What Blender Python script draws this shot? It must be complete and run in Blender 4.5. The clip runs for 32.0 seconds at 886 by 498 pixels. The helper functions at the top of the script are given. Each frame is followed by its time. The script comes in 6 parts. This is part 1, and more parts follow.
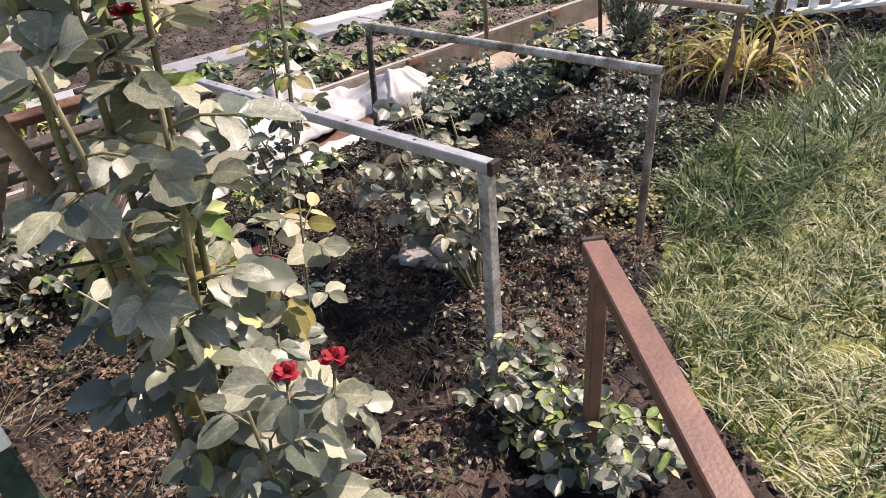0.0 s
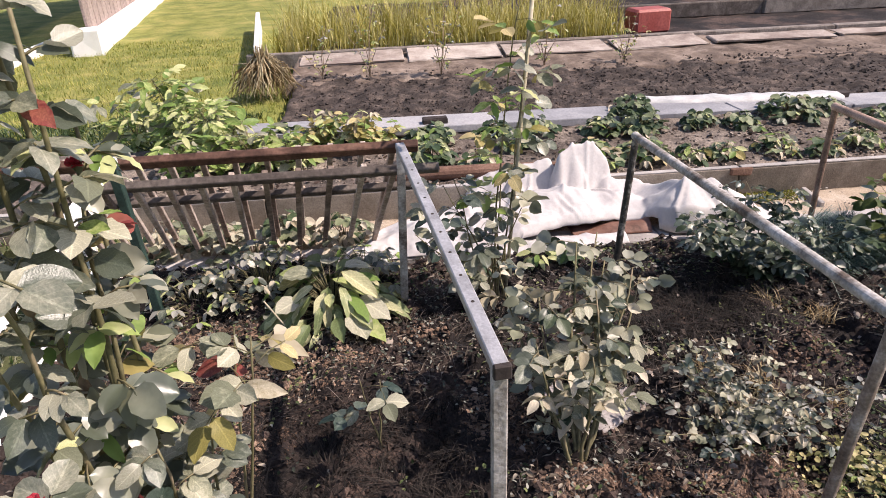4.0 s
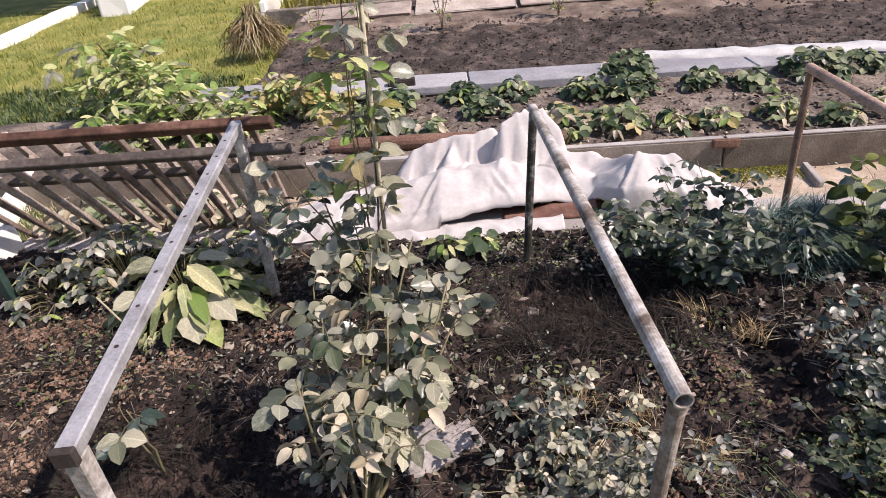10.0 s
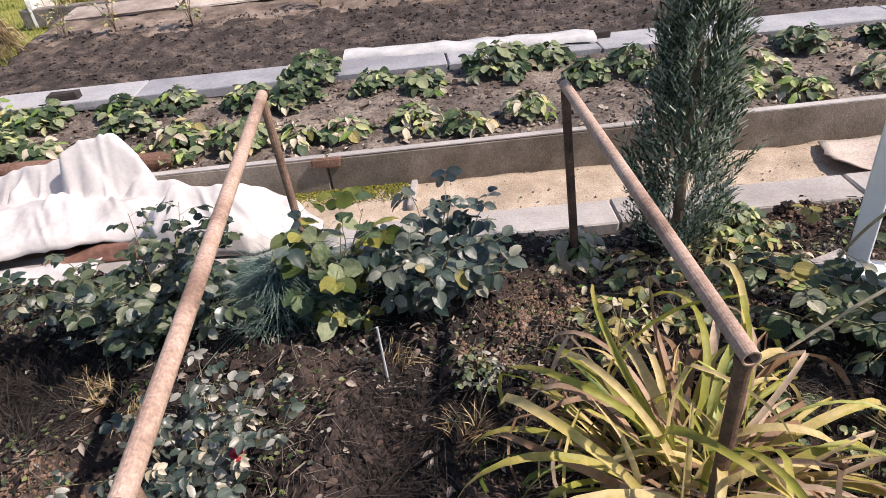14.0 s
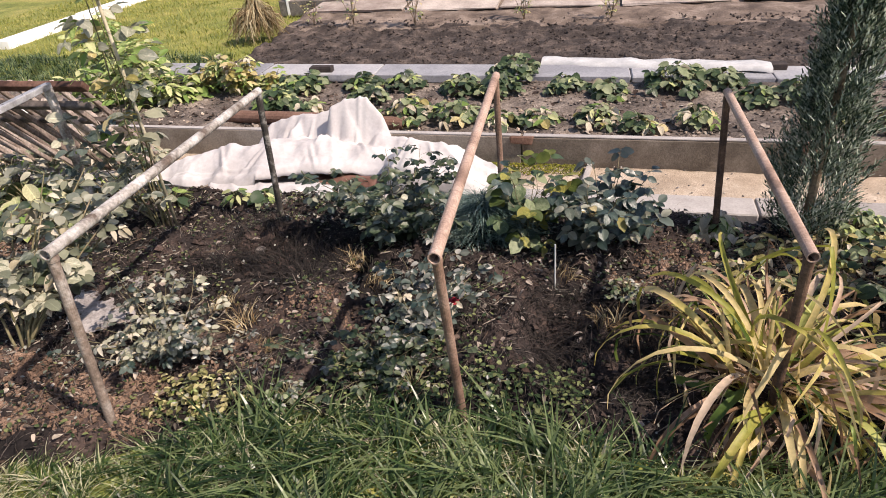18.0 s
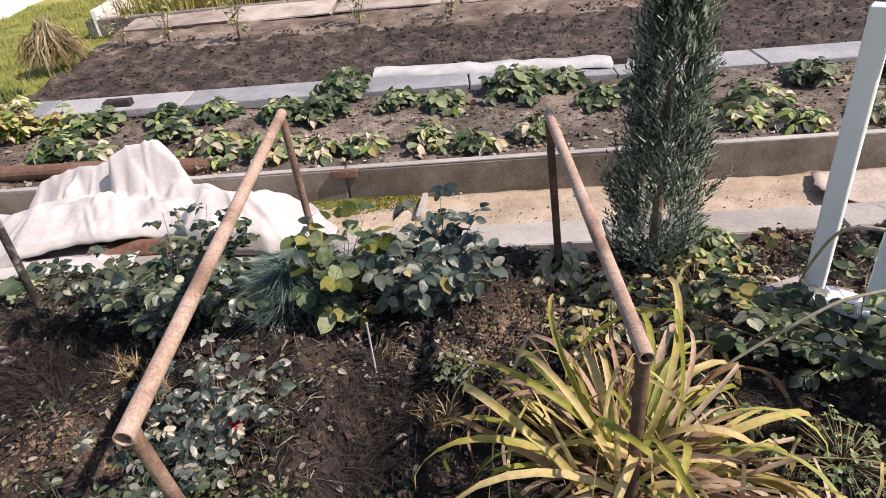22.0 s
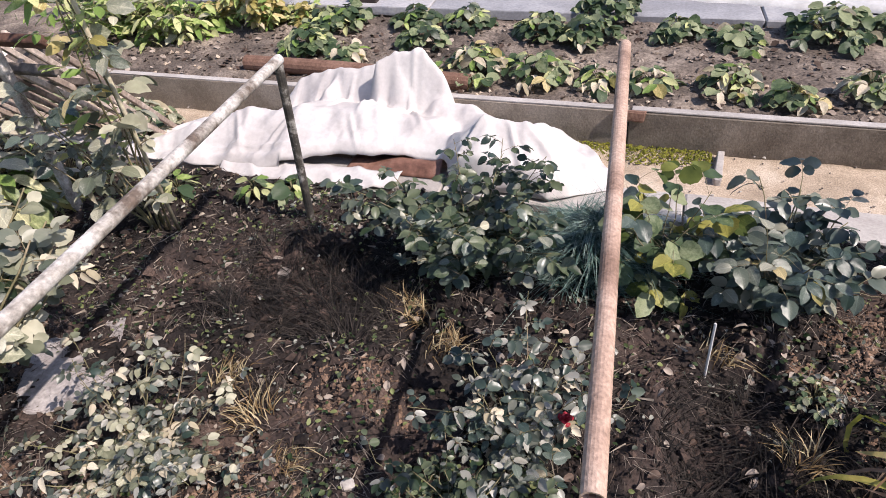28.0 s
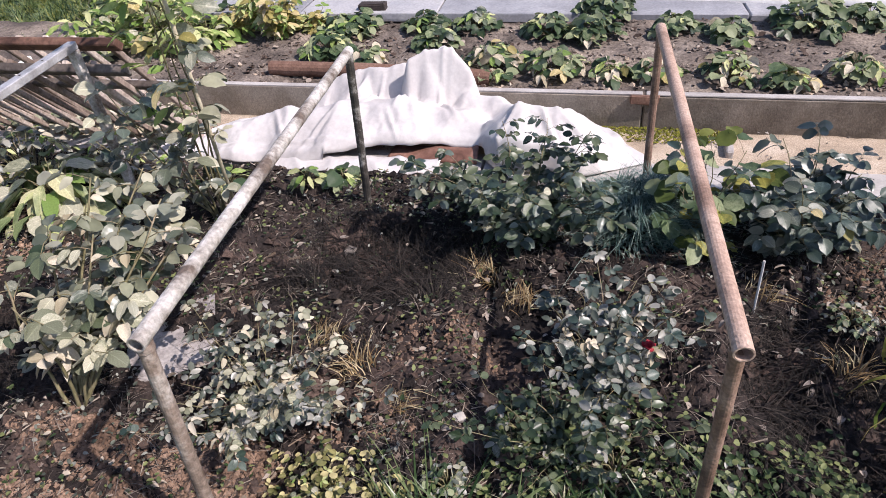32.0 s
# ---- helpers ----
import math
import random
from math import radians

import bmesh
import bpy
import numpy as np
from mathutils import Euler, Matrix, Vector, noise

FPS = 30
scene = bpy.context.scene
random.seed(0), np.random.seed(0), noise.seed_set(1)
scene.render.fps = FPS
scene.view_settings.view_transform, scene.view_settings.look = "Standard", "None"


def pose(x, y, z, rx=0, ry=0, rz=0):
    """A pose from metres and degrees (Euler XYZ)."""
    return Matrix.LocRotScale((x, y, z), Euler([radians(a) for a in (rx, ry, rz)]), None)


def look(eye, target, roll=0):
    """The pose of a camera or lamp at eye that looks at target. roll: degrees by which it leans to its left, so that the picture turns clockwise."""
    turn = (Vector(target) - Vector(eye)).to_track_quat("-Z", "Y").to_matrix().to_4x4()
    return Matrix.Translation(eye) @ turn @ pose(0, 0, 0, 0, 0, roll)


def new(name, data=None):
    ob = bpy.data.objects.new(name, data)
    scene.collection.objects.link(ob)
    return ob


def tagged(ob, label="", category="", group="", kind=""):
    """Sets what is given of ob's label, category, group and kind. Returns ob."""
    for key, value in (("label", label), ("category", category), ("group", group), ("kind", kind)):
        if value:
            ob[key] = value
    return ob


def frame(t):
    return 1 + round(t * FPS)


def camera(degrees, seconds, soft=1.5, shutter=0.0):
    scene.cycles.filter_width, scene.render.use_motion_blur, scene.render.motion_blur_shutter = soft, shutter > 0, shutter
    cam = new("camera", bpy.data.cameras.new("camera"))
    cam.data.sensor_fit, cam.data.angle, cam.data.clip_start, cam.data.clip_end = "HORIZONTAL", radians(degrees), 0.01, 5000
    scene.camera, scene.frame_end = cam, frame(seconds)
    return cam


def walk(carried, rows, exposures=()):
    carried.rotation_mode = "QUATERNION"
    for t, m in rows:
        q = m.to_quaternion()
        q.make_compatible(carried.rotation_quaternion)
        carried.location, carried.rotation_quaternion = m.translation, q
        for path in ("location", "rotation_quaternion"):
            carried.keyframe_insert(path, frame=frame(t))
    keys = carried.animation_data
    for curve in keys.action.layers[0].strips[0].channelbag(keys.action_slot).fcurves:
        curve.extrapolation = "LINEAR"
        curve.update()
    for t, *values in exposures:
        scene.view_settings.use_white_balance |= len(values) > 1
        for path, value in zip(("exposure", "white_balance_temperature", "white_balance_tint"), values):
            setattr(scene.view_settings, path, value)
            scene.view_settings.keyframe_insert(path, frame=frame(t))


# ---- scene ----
cam = camera(69.0, 32.0, soft=0.9)
PATH = [
    (0, (-3.135, -1.378, 1.407), (-2.022, -0.099, 0.345), -5.5),
    (0.5, (-2.896, -1.435, 1.407), (-2.016, -0.027, 0.292), -6.5),
    (1, (-2.733, -1.441, 1.508), (-2.148, 0.206, 0.536), -7.0),
    (1.5, (-2.596, -1.564, 1.512), (-2.251, 0.133, 0.512), -3.2),
    (2, (-2.471, -1.609, 1.494), (-2.232, 0.115, 0.509), -3.9),
    (2.5, (-2.371, -1.524, 1.5), (-2.114, 0.238, 0.591), -4.1),
    (3, (-2.325, -1.453, 1.51), (-2.152, 0.319, 0.599), -4.7),
    (3.5, (-2.312, -1.462, 1.552), (-2.198, 0.319, 0.651), -2.5),
    (5.5, (-2.273, -1.51, 1.613), (-2.097, 0.229, 0.641), -2.1),
    (6, (-2.27, -1.513, 1.608), (-2.11, 0.224, 0.63), -1.8),
    (6.5, (-2.269, -1.499, 1.591), (-2.146, 0.232, 0.597), -1.8),
    (7, (-2.251, -1.494, 1.578), (-2.202, 0.249, 0.598), -2.3),
    (7.5, (-2.176, -1.477, 1.561), (-2.183, 0.253, 0.558), -3.1),
    (8, (-2.001, -1.481, 1.542), (-2.212, 0.262, 0.584), -4.6),
    (8.3, (-1.896, -1.458, 1.51), (-2.071, 0.269, 0.517), -3.0),
    (8.5, (-1.81, -1.463, 1.505), (-1.99, 0.256, 0.498), -4.4),
    (9, (-1.66, -1.266, 1.512), (-1.801, 0.435, 0.47), -2.4),
    (9.5, (-1.573, -1.112, 1.5), (-1.725, 0.604, 0.484), -2.5),
    (10, (-1.436, -1.095, 1.495), (-1.57, 0.619, 0.473), -5.4),
    (10.5, (-1.101, -1.132, 1.499), (-1.098, 0.57, 0.449), -4.0),
    (11, (-0.797, -1.125, 1.476), (-0.708, 0.52, 0.341), -4.2),
    (11.5, (-0.531, -0.947, 1.443), (-0.425, 0.703, 0.318), -3.6),
    (12, (-0.311, -0.827, 1.463), (-0.173, 0.854, 0.388), -5.0),
    (12.5, (-0.059, -0.827, 1.463), (0.007, 0.881, 0.424), -5.5),
    (13, (0.221, -0.853, 1.457), (0.32, 0.829, 0.379), -5.7),
    (13.5, (0.377, -0.724, 1.419), (0.536, 0.925, 0.298), -5.3),
    (14, (0.49, -0.665, 1.399), (0.426, 1.008, 0.306), -7.0),
    (14.5, (0.667, -0.801, 1.473), (0.381, 0.829, 0.35), -6.3),
    (15, (0.729, -0.886, 1.489), (0.351, 0.741, 0.389), -7.0),
    (15.5, (0.632, -0.945, 1.472), (0.167, 0.63, 0.33), -7.9),
    (17.5, (0.494, -1.501, 1.56), (0.036, 0.159, 0.543), -4.9),
    (18, (0.424, -1.511, 1.555), (-0.07, 0.14, 0.541), -4.7),
    (18.5, (0.22, -1.468, 1.564), (-0.172, 0.202, 0.536), -5.9),
    (19, (0.057, -1.449, 1.563), (-0.348, 0.212, 0.526), -7.0),
    (19.5, (-0.003, -1.428, 1.564), (-0.439, 0.24, 0.551), -5.9),
    (20, (0.029, -1.41, 1.549), (-0.396, 0.27, 0.551), -6.5),
    (20.5, (0.217, -1.354, 1.55), (-0.189, 0.341, 0.57), -8.2),
    (21, (0.472, -1.274, 1.551), (0.073, 0.432, 0.585), -5.2),
    (21.5, (0.615, -1.141, 1.515), (0.298, 0.533, 0.466), -7.3),
    (22, (0.678, -0.867, 1.503), (0.492, 0.823, 0.45), -6.5),
    (22.5, (0.748, -0.74, 1.483), (0.565, 0.917, 0.377), -7.3),
    (23, (1.02, -0.647, 1.471), (0.811, 0.989, 0.34), -5.5),
    (23.5, (1.281, -0.553, 1.446), (1.264, 1.097, 0.316), -6.4),
    (24, (1.238, -0.569, 1.454), (1.223, 1.057, 0.29), -5.6),
    (24.5, (1.013, -0.606, 1.472), (0.698, 1.015, 0.344), -5.4),
    (25, (0.708, -0.67, 1.511), (0.284, 0.94, 0.403), -5.0),
    (25.5, (0.488, -0.711, 1.503), (0.128, 0.923, 0.409), -5.6),
    (26, (0.42, -0.658, 1.491), (-0.078, 0.911, 0.356), -5.2),
    (26.5, (0.391, -0.515, 1.504), (-0.237, 0.972, 0.324), -6.1),
    (28.5, (-0.081, -0.728, 1.493), (-0.638, 0.741, 0.256), -5.1),
    (29, (-0.026, -0.895, 1.502), (-0.661, 0.551, 0.275), -6.7),
    (29.5, (-0.177, -0.983, 1.522), (-0.829, 0.507, 0.358), -5.4),
    (30, (-0.447, -1.024, 1.522), (-1.028, 0.497, 0.361), -9.5),
    (30.5, (-0.552, -1.043, 1.523), (-1.076, 0.483, 0.341), -7.0),
    (31, (-0.568, -1.045, 1.518), (-1.063, 0.507, 0.358), -6.3),
    (31.5, (-0.446, -1.003, 1.515), (-0.877, 0.566, 0.352), -6.2),
    (32, (-0.293, -0.97, 1.516), (-0.759, 0.562, 0.318), -5.5),
]
walk(cam, [(t, look(eye, target, roll)) for t, eye, target, roll in PATH], ((0, 0.6, 6900, 18), (2.5, 0.45, 6800, 20), (8, 0.4, 6600, 20), (10, 0.3, 6600, 21), (14, 0.4, 6600, 17), (18, 0.36, 6850, 18), (21.5, 0.25, 6800, 18), (23, 0.45, 6500, 14), (23.8, 0.43, 6550, 15), (25, 0.08, 6800, 17), (26.5, 0.18, 6800, 17), (28.5, 0.42, 6300, 18), (32, 0.39, 6200, 19)))

# ---------------------------------------------------------------- light
SUN_AZ, SUN_EL = -12.0, 49.0          # degrees from +x towards +y, and above the horizon
world = bpy.data.worlds.new("sky")
scene.world = world
world.use_nodes = True
wn = world.node_tree
sky = wn.nodes.new("ShaderNodeTexSky")
sky.sky_type, sky.sun_disc = "NISHITA", False
sky.sun_elevation, sky.sun_rotation = radians(SUN_EL), radians(90 - SUN_AZ)
wn.links.new(sky.outputs[0], wn.nodes["Background"].inputs[0])
wn.nodes["Background"].inputs[1].default_value = 0.122
lamp = bpy.data.lights.new("sun", "SUN")
lamp.energy, lamp.angle, lamp.color = 4.8, radians(0.6), (1.0, 0.92, 0.81)
sun = new("sun", lamp)
sun_from = Vector((math.cos(radians(SUN_EL)) * math.cos(radians(SUN_AZ)), math.cos(radians(SUN_EL)) * math.sin(radians(SUN_AZ)), math.sin(radians(SUN_EL))))
sun.matrix_world = look(sun_from * 30, (0, 0, 0))

# ---------------------------------------------------------------- materials
rng = random.Random(7)


def mat(name, cols, scale=6.0, rough=0.8, bump=0.3, bscale=60.0, metal=0.0, vary=0.0, glow=0.0, spec=0.3, isle=False, fine=0.25, coat=0.0, stretch=(1, 1, 1), span=0.36, veins=0.0):
    """A surface of two or three colours mixed by coarse noise, darkened and lightened by fine noise, with relief.
    vary: how far each piece differs; glow: share of light that passes through (leaves, cloth);
    veins: how much paler a leaf's rib and side veins are."""
    m = bpy.data.materials.new(name)
    m.use_nodes = True
    t = m.node_tree
    n, l = t.nodes, t.links
    b = n["Principled BSDF"]
    tc = n.new("ShaderNodeTexCoord")
    mp = n.new("ShaderNodeMapping")
    mp.inputs["Scale"].default_value = stretch
    l.new(tc.outputs["Object"], mp.inputs[0])
    big = n.new("ShaderNodeTexNoise")
    big.inputs["Scale"].default_value, big.inputs["Detail"].default_value, big.inputs["Roughness"].default_value = scale, 6, 0.65
    l.new(mp.outputs[0], big.inputs["Vector"])
    ramp = n.new("ShaderNodeValToRGB")
    while len(ramp.color_ramp.elements) < len(cols):
        ramp.color_ramp.elements.new(0.5)
    for i, (e, c) in enumerate(zip(ramp.color_ramp.elements, cols)):
        e.position = 0.5 - span / 2 + span * i / max(1, len(cols) - 1)
        e.color = (*c, 1)
    fac = big.outputs[0]
    if vary:
        rnd = n.new("ShaderNodeNewGeometry").outputs["Random Per Island"]
        if not isle:
            both = n.new("ShaderNodeMath")
            l.new(rnd, both.inputs[0])
            l.new(n.new("ShaderNodeObjectInfo").outputs["Random"], both.inputs[1])
            wrap = n.new("ShaderNodeMath")
            wrap.operation = "FRACT"
            l.new(both.outputs[0], wrap.inputs[0])
            rnd = wrap.outputs[0]
        ma = n.new("ShaderNodeMath")
        ma.operation = "MULTIPLY_ADD"
        ma.inputs[1].default_value, ma.inputs[2].default_value = vary, -vary / 2
        l.new(rnd, ma.inputs[0])
        ad = n.new("ShaderNodeMath")
        l.new(big.outputs[0], ad.inputs[0])
        l.new(ma.outputs[0], ad.inputs[1])
        fac = ad.outputs[0]
    l.new(fac, ramp.inputs[0])
    fn = n.new("ShaderNodeTexNoise")
    fn.inputs["Scale"].default_value, fn.inputs["Detail"].default_value = bscale, 5
    l.new(mp.outputs[0], fn.inputs["Vector"])
    sh = n.new("ShaderNodeMapRange")
    sh.inputs[1].default_value, sh.inputs[2].default_value = 0.3, 0.7
    sh.inputs[3].default_value, sh.inputs[4].default_value = 1 - fine, 1 + fine
    l.new(fn.outputs[0], sh.inputs[0])
    mul = n.new("ShaderNodeVectorMath")
    mul.operation = "MULTIPLY"
    l.new(ramp.outputs[0], mul.inputs[0])
    l.new(sh.outputs[0], mul.inputs[1])
    height = fn.outputs[0]
    if veins:
        uv = n.new("ShaderNodeUVMap")
        uv.uv_map = "leaf"
        sep = n.new("ShaderNodeSeparateXYZ")
        l.new(uv.outputs[0], sep.inputs[0])

        def calc(op, *args):
            q = n.new("ShaderNodeMath")
            q.operation = op
            for i, a in enumerate(args):
                if isinstance(a, (int, float)):
                    q.inputs[i].default_value = a
                else:
                    l.new(a, q.inputs[i])
            return q.outputs[0]

        off = calc("ABSOLUTE", calc("SUBTRACT", sep.outputs[0], 0.5))
        side = calc("FRACT", calc("MULTIPLY", calc("MULTIPLY_ADD", off, -0.7, sep.outputs[1]), 6.0))
        side = calc("MULTIPLY", calc("LESS_THAN", side, 0.13), calc("LESS_THAN", off, 0.46))
        line = calc("MAXIMUM", calc("LESS_THAN", off, 0.035), calc("MULTIPLY", side, 0.6))
        lift = n.new("ShaderNodeVectorMath")
        lift.operation = "SCALE"
        l.new(mul.outputs[0], lift.inputs[0])
        l.new(calc("MULTIPLY_ADD", line, veins, 1.0), lift.inputs[3])
        mul = lift
        height = calc("MULTIPLY_ADD", line, -0.8, fn.outputs[0])
    l.new(mul.outputs[0], b.inputs["Base Color"])
    b.inputs["Roughness"].default_value, b.inputs["Metallic"].default_value = rough, metal
    b.inputs["Specular IOR Level"].default_value = spec
    b.inputs["Coat Weight"].default_value = coat
    bp = n.new("ShaderNodeBump")
    bp.inputs["Strength"].default_value, bp.inputs["Distance"].default_value = bump, 0.004
    l.new(height, bp.inputs["Height"])
    l.new(bp.outputs[0], b.inputs["Normal"])
    if glow:
        tr = n.new("ShaderNodeBsdfTranslucent")
        l.new(mul.outputs[0], tr.inputs[0])
        mx = n.new("ShaderNodeMixShader")
        mx.inputs[0].default_value = glow
        l.new(b.outputs[0], mx.inputs[1])
        l.new(tr.outputs[0], mx.inputs[2])
        l.new(mx.outputs[0], n["Material Output"].inputs[0])
    return m


SOIL = mat("dark_soil", [(0.008, 0.0064, 0.0061), (0.023, 0.0172, 0.0158), (0.088, 0.06, 0.05)], 1.9, 0.95, 1.0, 90, fine=0.5, span=0.26)
CLOD = mat("clods", [(0.009, 0.007, 0.0068), (0.024, 0.0176, 0.0156), (0.1, 0.067, 0.054)], 1.9, 0.95, 1.0, 130, vary=0.14, isle=True, fine=0.45, span=0.28)
REDCLOD = mat("dry_reddish_clods", [(0.08, 0.05, 0.035), (0.17, 0.108, 0.075), (0.29, 0.195, 0.14)], 5, 0.95, 1.0, 130, vary=0.16, isle=True, fine=0.4)
ROOT = mat("dark_rootlets", [(0.03, 0.024, 0.02), (0.07, 0.055, 0.045), (0.18, 0.15, 0.125)], 3, 0.85, 0.2, 40, vary=0.9, isle=True)
# Near-black stems, also laid where a dark patch stands in for shade.
DARKROOT = mat("dark_stems_and_shade", [(0.006, 0.005, 0.0045), (0.014, 0.011, 0.0095), (0.045, 0.036, 0.03)], 3, 0.9, 0.2, 40, vary=0.8, isle=True)
MOTTLE = mat("mottled_old_paint", [(0.03, 0.028, 0.026), (0.06, 0.052, 0.045), (0.42, 0.4, 0.37)], 16, 0.7, 0.4, 90, fine=0.3)
PALESOIL = mat("dry_grey_soil", [(0.0484, 0.0387, 0.0334), (0.141, 0.113, 0.095), (0.29, 0.238, 0.195)], 3.5, 0.95, 1.0, 70, fine=0.45)
SAND = mat("sandy_path", [(0.3, 0.235, 0.175), (0.42, 0.335, 0.255), (0.53, 0.445, 0.36)], 5, 0.95, 0.6, 160, fine=0.3)
PLASTER = mat("pale_plaster", [(0.34, 0.275, 0.235), (0.43, 0.36, 0.315), (0.52, 0.45, 0.4)], 5, 0.9, 0.4, 90, fine=0.2)
BANK = mat("bank_earth", [(0.075, 0.055, 0.044), (0.17, 0.128, 0.102), (0.31, 0.245, 0.2)], 4, 0.95, 0.6, 90, fine=0.35)
# Darker turf, used on the left lawn with shade put into its colour.
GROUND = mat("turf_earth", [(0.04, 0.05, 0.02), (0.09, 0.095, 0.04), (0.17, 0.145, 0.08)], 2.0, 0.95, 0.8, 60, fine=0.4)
GRASS = mat("grass_blades", [(0.06, 0.11, 0.034), (0.3, 0.36, 0.12), (0.76, 0.71, 0.5)], 2.2, 0.34, 0.0, 30, vary=0.85, glow=0.55, isle=True, fine=0.2, spec=0.4)
# Lush green blades, darkened further to stand in for shade on the lawn.
LUSH_SHADED = mat("shaded_lush_blades", [(0.024, 0.052, 0.014), (0.072, 0.128, 0.038), (0.23, 0.29, 0.12)], 1.6, 0.34, 0.0, 30, vary=0.8, glow=0.5, isle=True, fine=0.2, spec=0.7)
FARGRASS = mat("far_lawn_blades", [(0.14, 0.18, 0.03), (0.31, 0.32, 0.065), (0.48, 0.43, 0.14)], 0.9, 0.6, 0.0, 30, vary=0.4, glow=0.3, isle=True, fine=0.2)
CONC = mat("weathered_concrete", [(0.138, 0.114, 0.0903), (0.211, 0.177, 0.143), (0.284, 0.245, 0.202)], 5, 0.9, 0.5, 120, vary=0.25, fine=0.2)
PALECONC = mat("pale_concrete", [(0.29, 0.265, 0.25), (0.38, 0.35, 0.33), (0.46, 0.43, 0.41)], 4, 0.85, 0.3, 90, vary=0.2, fine=0.12)
BLUECONC = mat("grey_plank", [(0.23, 0.23, 0.2484), (0.3036, 0.3036, 0.322), (0.3864, 0.3772, 0.3864)], 3, 0.8, 0.3, 60, vary=0.3, fine=0.15)
WHITEPLASTIC = mat("white_strip", [(0.4, 0.4, 0.4), (0.52, 0.512, 0.505), (0.6, 0.592, 0.584)], 6, 0.5, 0.15, 40, fine=0.08)
WHITEPAINT = mat("white_paint", [(0.86, 0.83, 0.8), (0.91, 0.885, 0.86), (0.93, 0.915, 0.89)], 5, 0.5, 0.06, 120, fine=0.025, spec=0.5)
BRICK = mat("red_brick", [(0.16, 0.09, 0.065), (0.23, 0.135, 0.1), (0.3, 0.2, 0.155)], 9, 0.9, 0.6, 90, vary=0.3)
BLACK = mat("black_block", [(0.03, 0.024, 0.022), (0.06, 0.045, 0.04)], 12, 0.8, 0.5, 80)
MOSS = mat("moss", [(0.06, 0.07, 0.01), (0.15, 0.15, 0.02), (0.26, 0.23, 0.04)], 22, 0.95, 1.0, 140, fine=0.4)
STEEL = mat("galvanised_steel", [(0.26, 0.25, 0.25), (0.42, 0.41, 0.42), (0.55, 0.54, 0.55)], 9, 0.5, 0.25, 130, metal=0.35, fine=0.15, spec=0.5)
OLDPAINT = mat("flaking_grey_paint", [(0.12, 0.09, 0.072), (0.35, 0.32, 0.29), (0.52, 0.49, 0.47)], 8, 0.7, 0.5, 90, fine=0.3, span=0.24)
RUST = mat("rusty_pipe", [(0.22, 0.14, 0.105), (0.4, 0.275, 0.215), (0.5, 0.37, 0.3)], 7, 0.65, 0.5, 130, fine=0.25)
RUSTPOST = mat("brown_rust_post", [(0.11, 0.066, 0.048), (0.22, 0.138, 0.1), (0.36, 0.25, 0.195)], 7, 0.7, 0.5, 130, fine=0.3)
FLAKED = mat("flaked_brown_post", [(0.09, 0.06, 0.043), (0.24, 0.185, 0.15), (0.48, 0.44, 0.4)], 6, 0.75, 0.5, 110, fine=0.3, span=0.28)
DARKRUST = mat("dark_rust", [(0.05, 0.032, 0.026), (0.11, 0.065, 0.045), (0.2, 0.12, 0.08)], 7, 0.75, 0.5, 120, fine=0.3)
GREENPAINT = mat("dark_green_paint", [(0.018, 0.035, 0.03), (0.03, 0.06, 0.05), (0.08, 0.1, 0.08)], 9, 0.6, 0.3, 100)
BROWNPAINT = mat("brown_painted_steel", [(0.13, 0.06, 0.045), (0.19, 0.09, 0.065), (0.25, 0.13, 0.1)], 6, 0.5, 0.2, 140, fine=0.15, spec=0.5)
WOOD = mat("stained_brown_wood", [(0.07, 0.035, 0.025), (0.16, 0.085, 0.06), (0.27, 0.17, 0.12)], 6, 0.75, 0.5, 60, vary=0.35, fine=0.3)
GREYWOOD = mat("weathered_wood", [(0.12, 0.085, 0.065), (0.25, 0.19, 0.15), (0.4, 0.33, 0.28)], 5, 0.85, 0.6, 70, vary=0.3, fine=0.3)
SLATE = mat("dull_slate", [(0.2, 0.175, 0.17), (0.31, 0.28, 0.27), (0.42, 0.385, 0.37)], 9, 0.9, 0.5, 70, fine=0.25)
RACKWOOD = mat("greyed_slats", [(0.17, 0.125, 0.1), (0.32, 0.25, 0.205), (0.5, 0.42, 0.36)], 6, 0.85, 0.5, 60, vary=0.4, fine=0.3)
GREYRAIL = mat("dark_greyed_wood", [(0.08, 0.064, 0.056), (0.15, 0.124, 0.108), (0.25, 0.215, 0.19)], 6, 0.85, 0.5, 60, vary=0.3, fine=0.3)
PALEWOOD = mat("bleached_plank", [(0.24, 0.19, 0.165), (0.37, 0.31, 0.27), (0.5, 0.435, 0.385)], 4, 0.85, 0.4, 60, vary=0.25, fine=0.2)
BAMBOO = mat("bamboo_cane", [(0.3, 0.25, 0.16), (0.42, 0.37, 0.26), (0.5, 0.45, 0.34)], 8, 0.6, 0.3, 60, fine=0.25)
CLOTH = mat("white_fleece", [(0.484, 0.45, 0.441), (0.575, 0.543, 0.534), (0.636, 0.611, 0.598)], 2.5, 0.85, 0.3, 50, glow=0.08, fine=0.06)
TARP = mat("brown_sheet", [(0.09, 0.042, 0.03), (0.17, 0.085, 0.062), (0.28, 0.16, 0.125)], 6, 0.6, 0.4, 40)
CANE = mat("rose_cane", [(0.09, 0.085, 0.04), (0.17, 0.15, 0.08), (0.25, 0.19, 0.13)], 8, 0.6, 0.4, 60, fine=0.3)
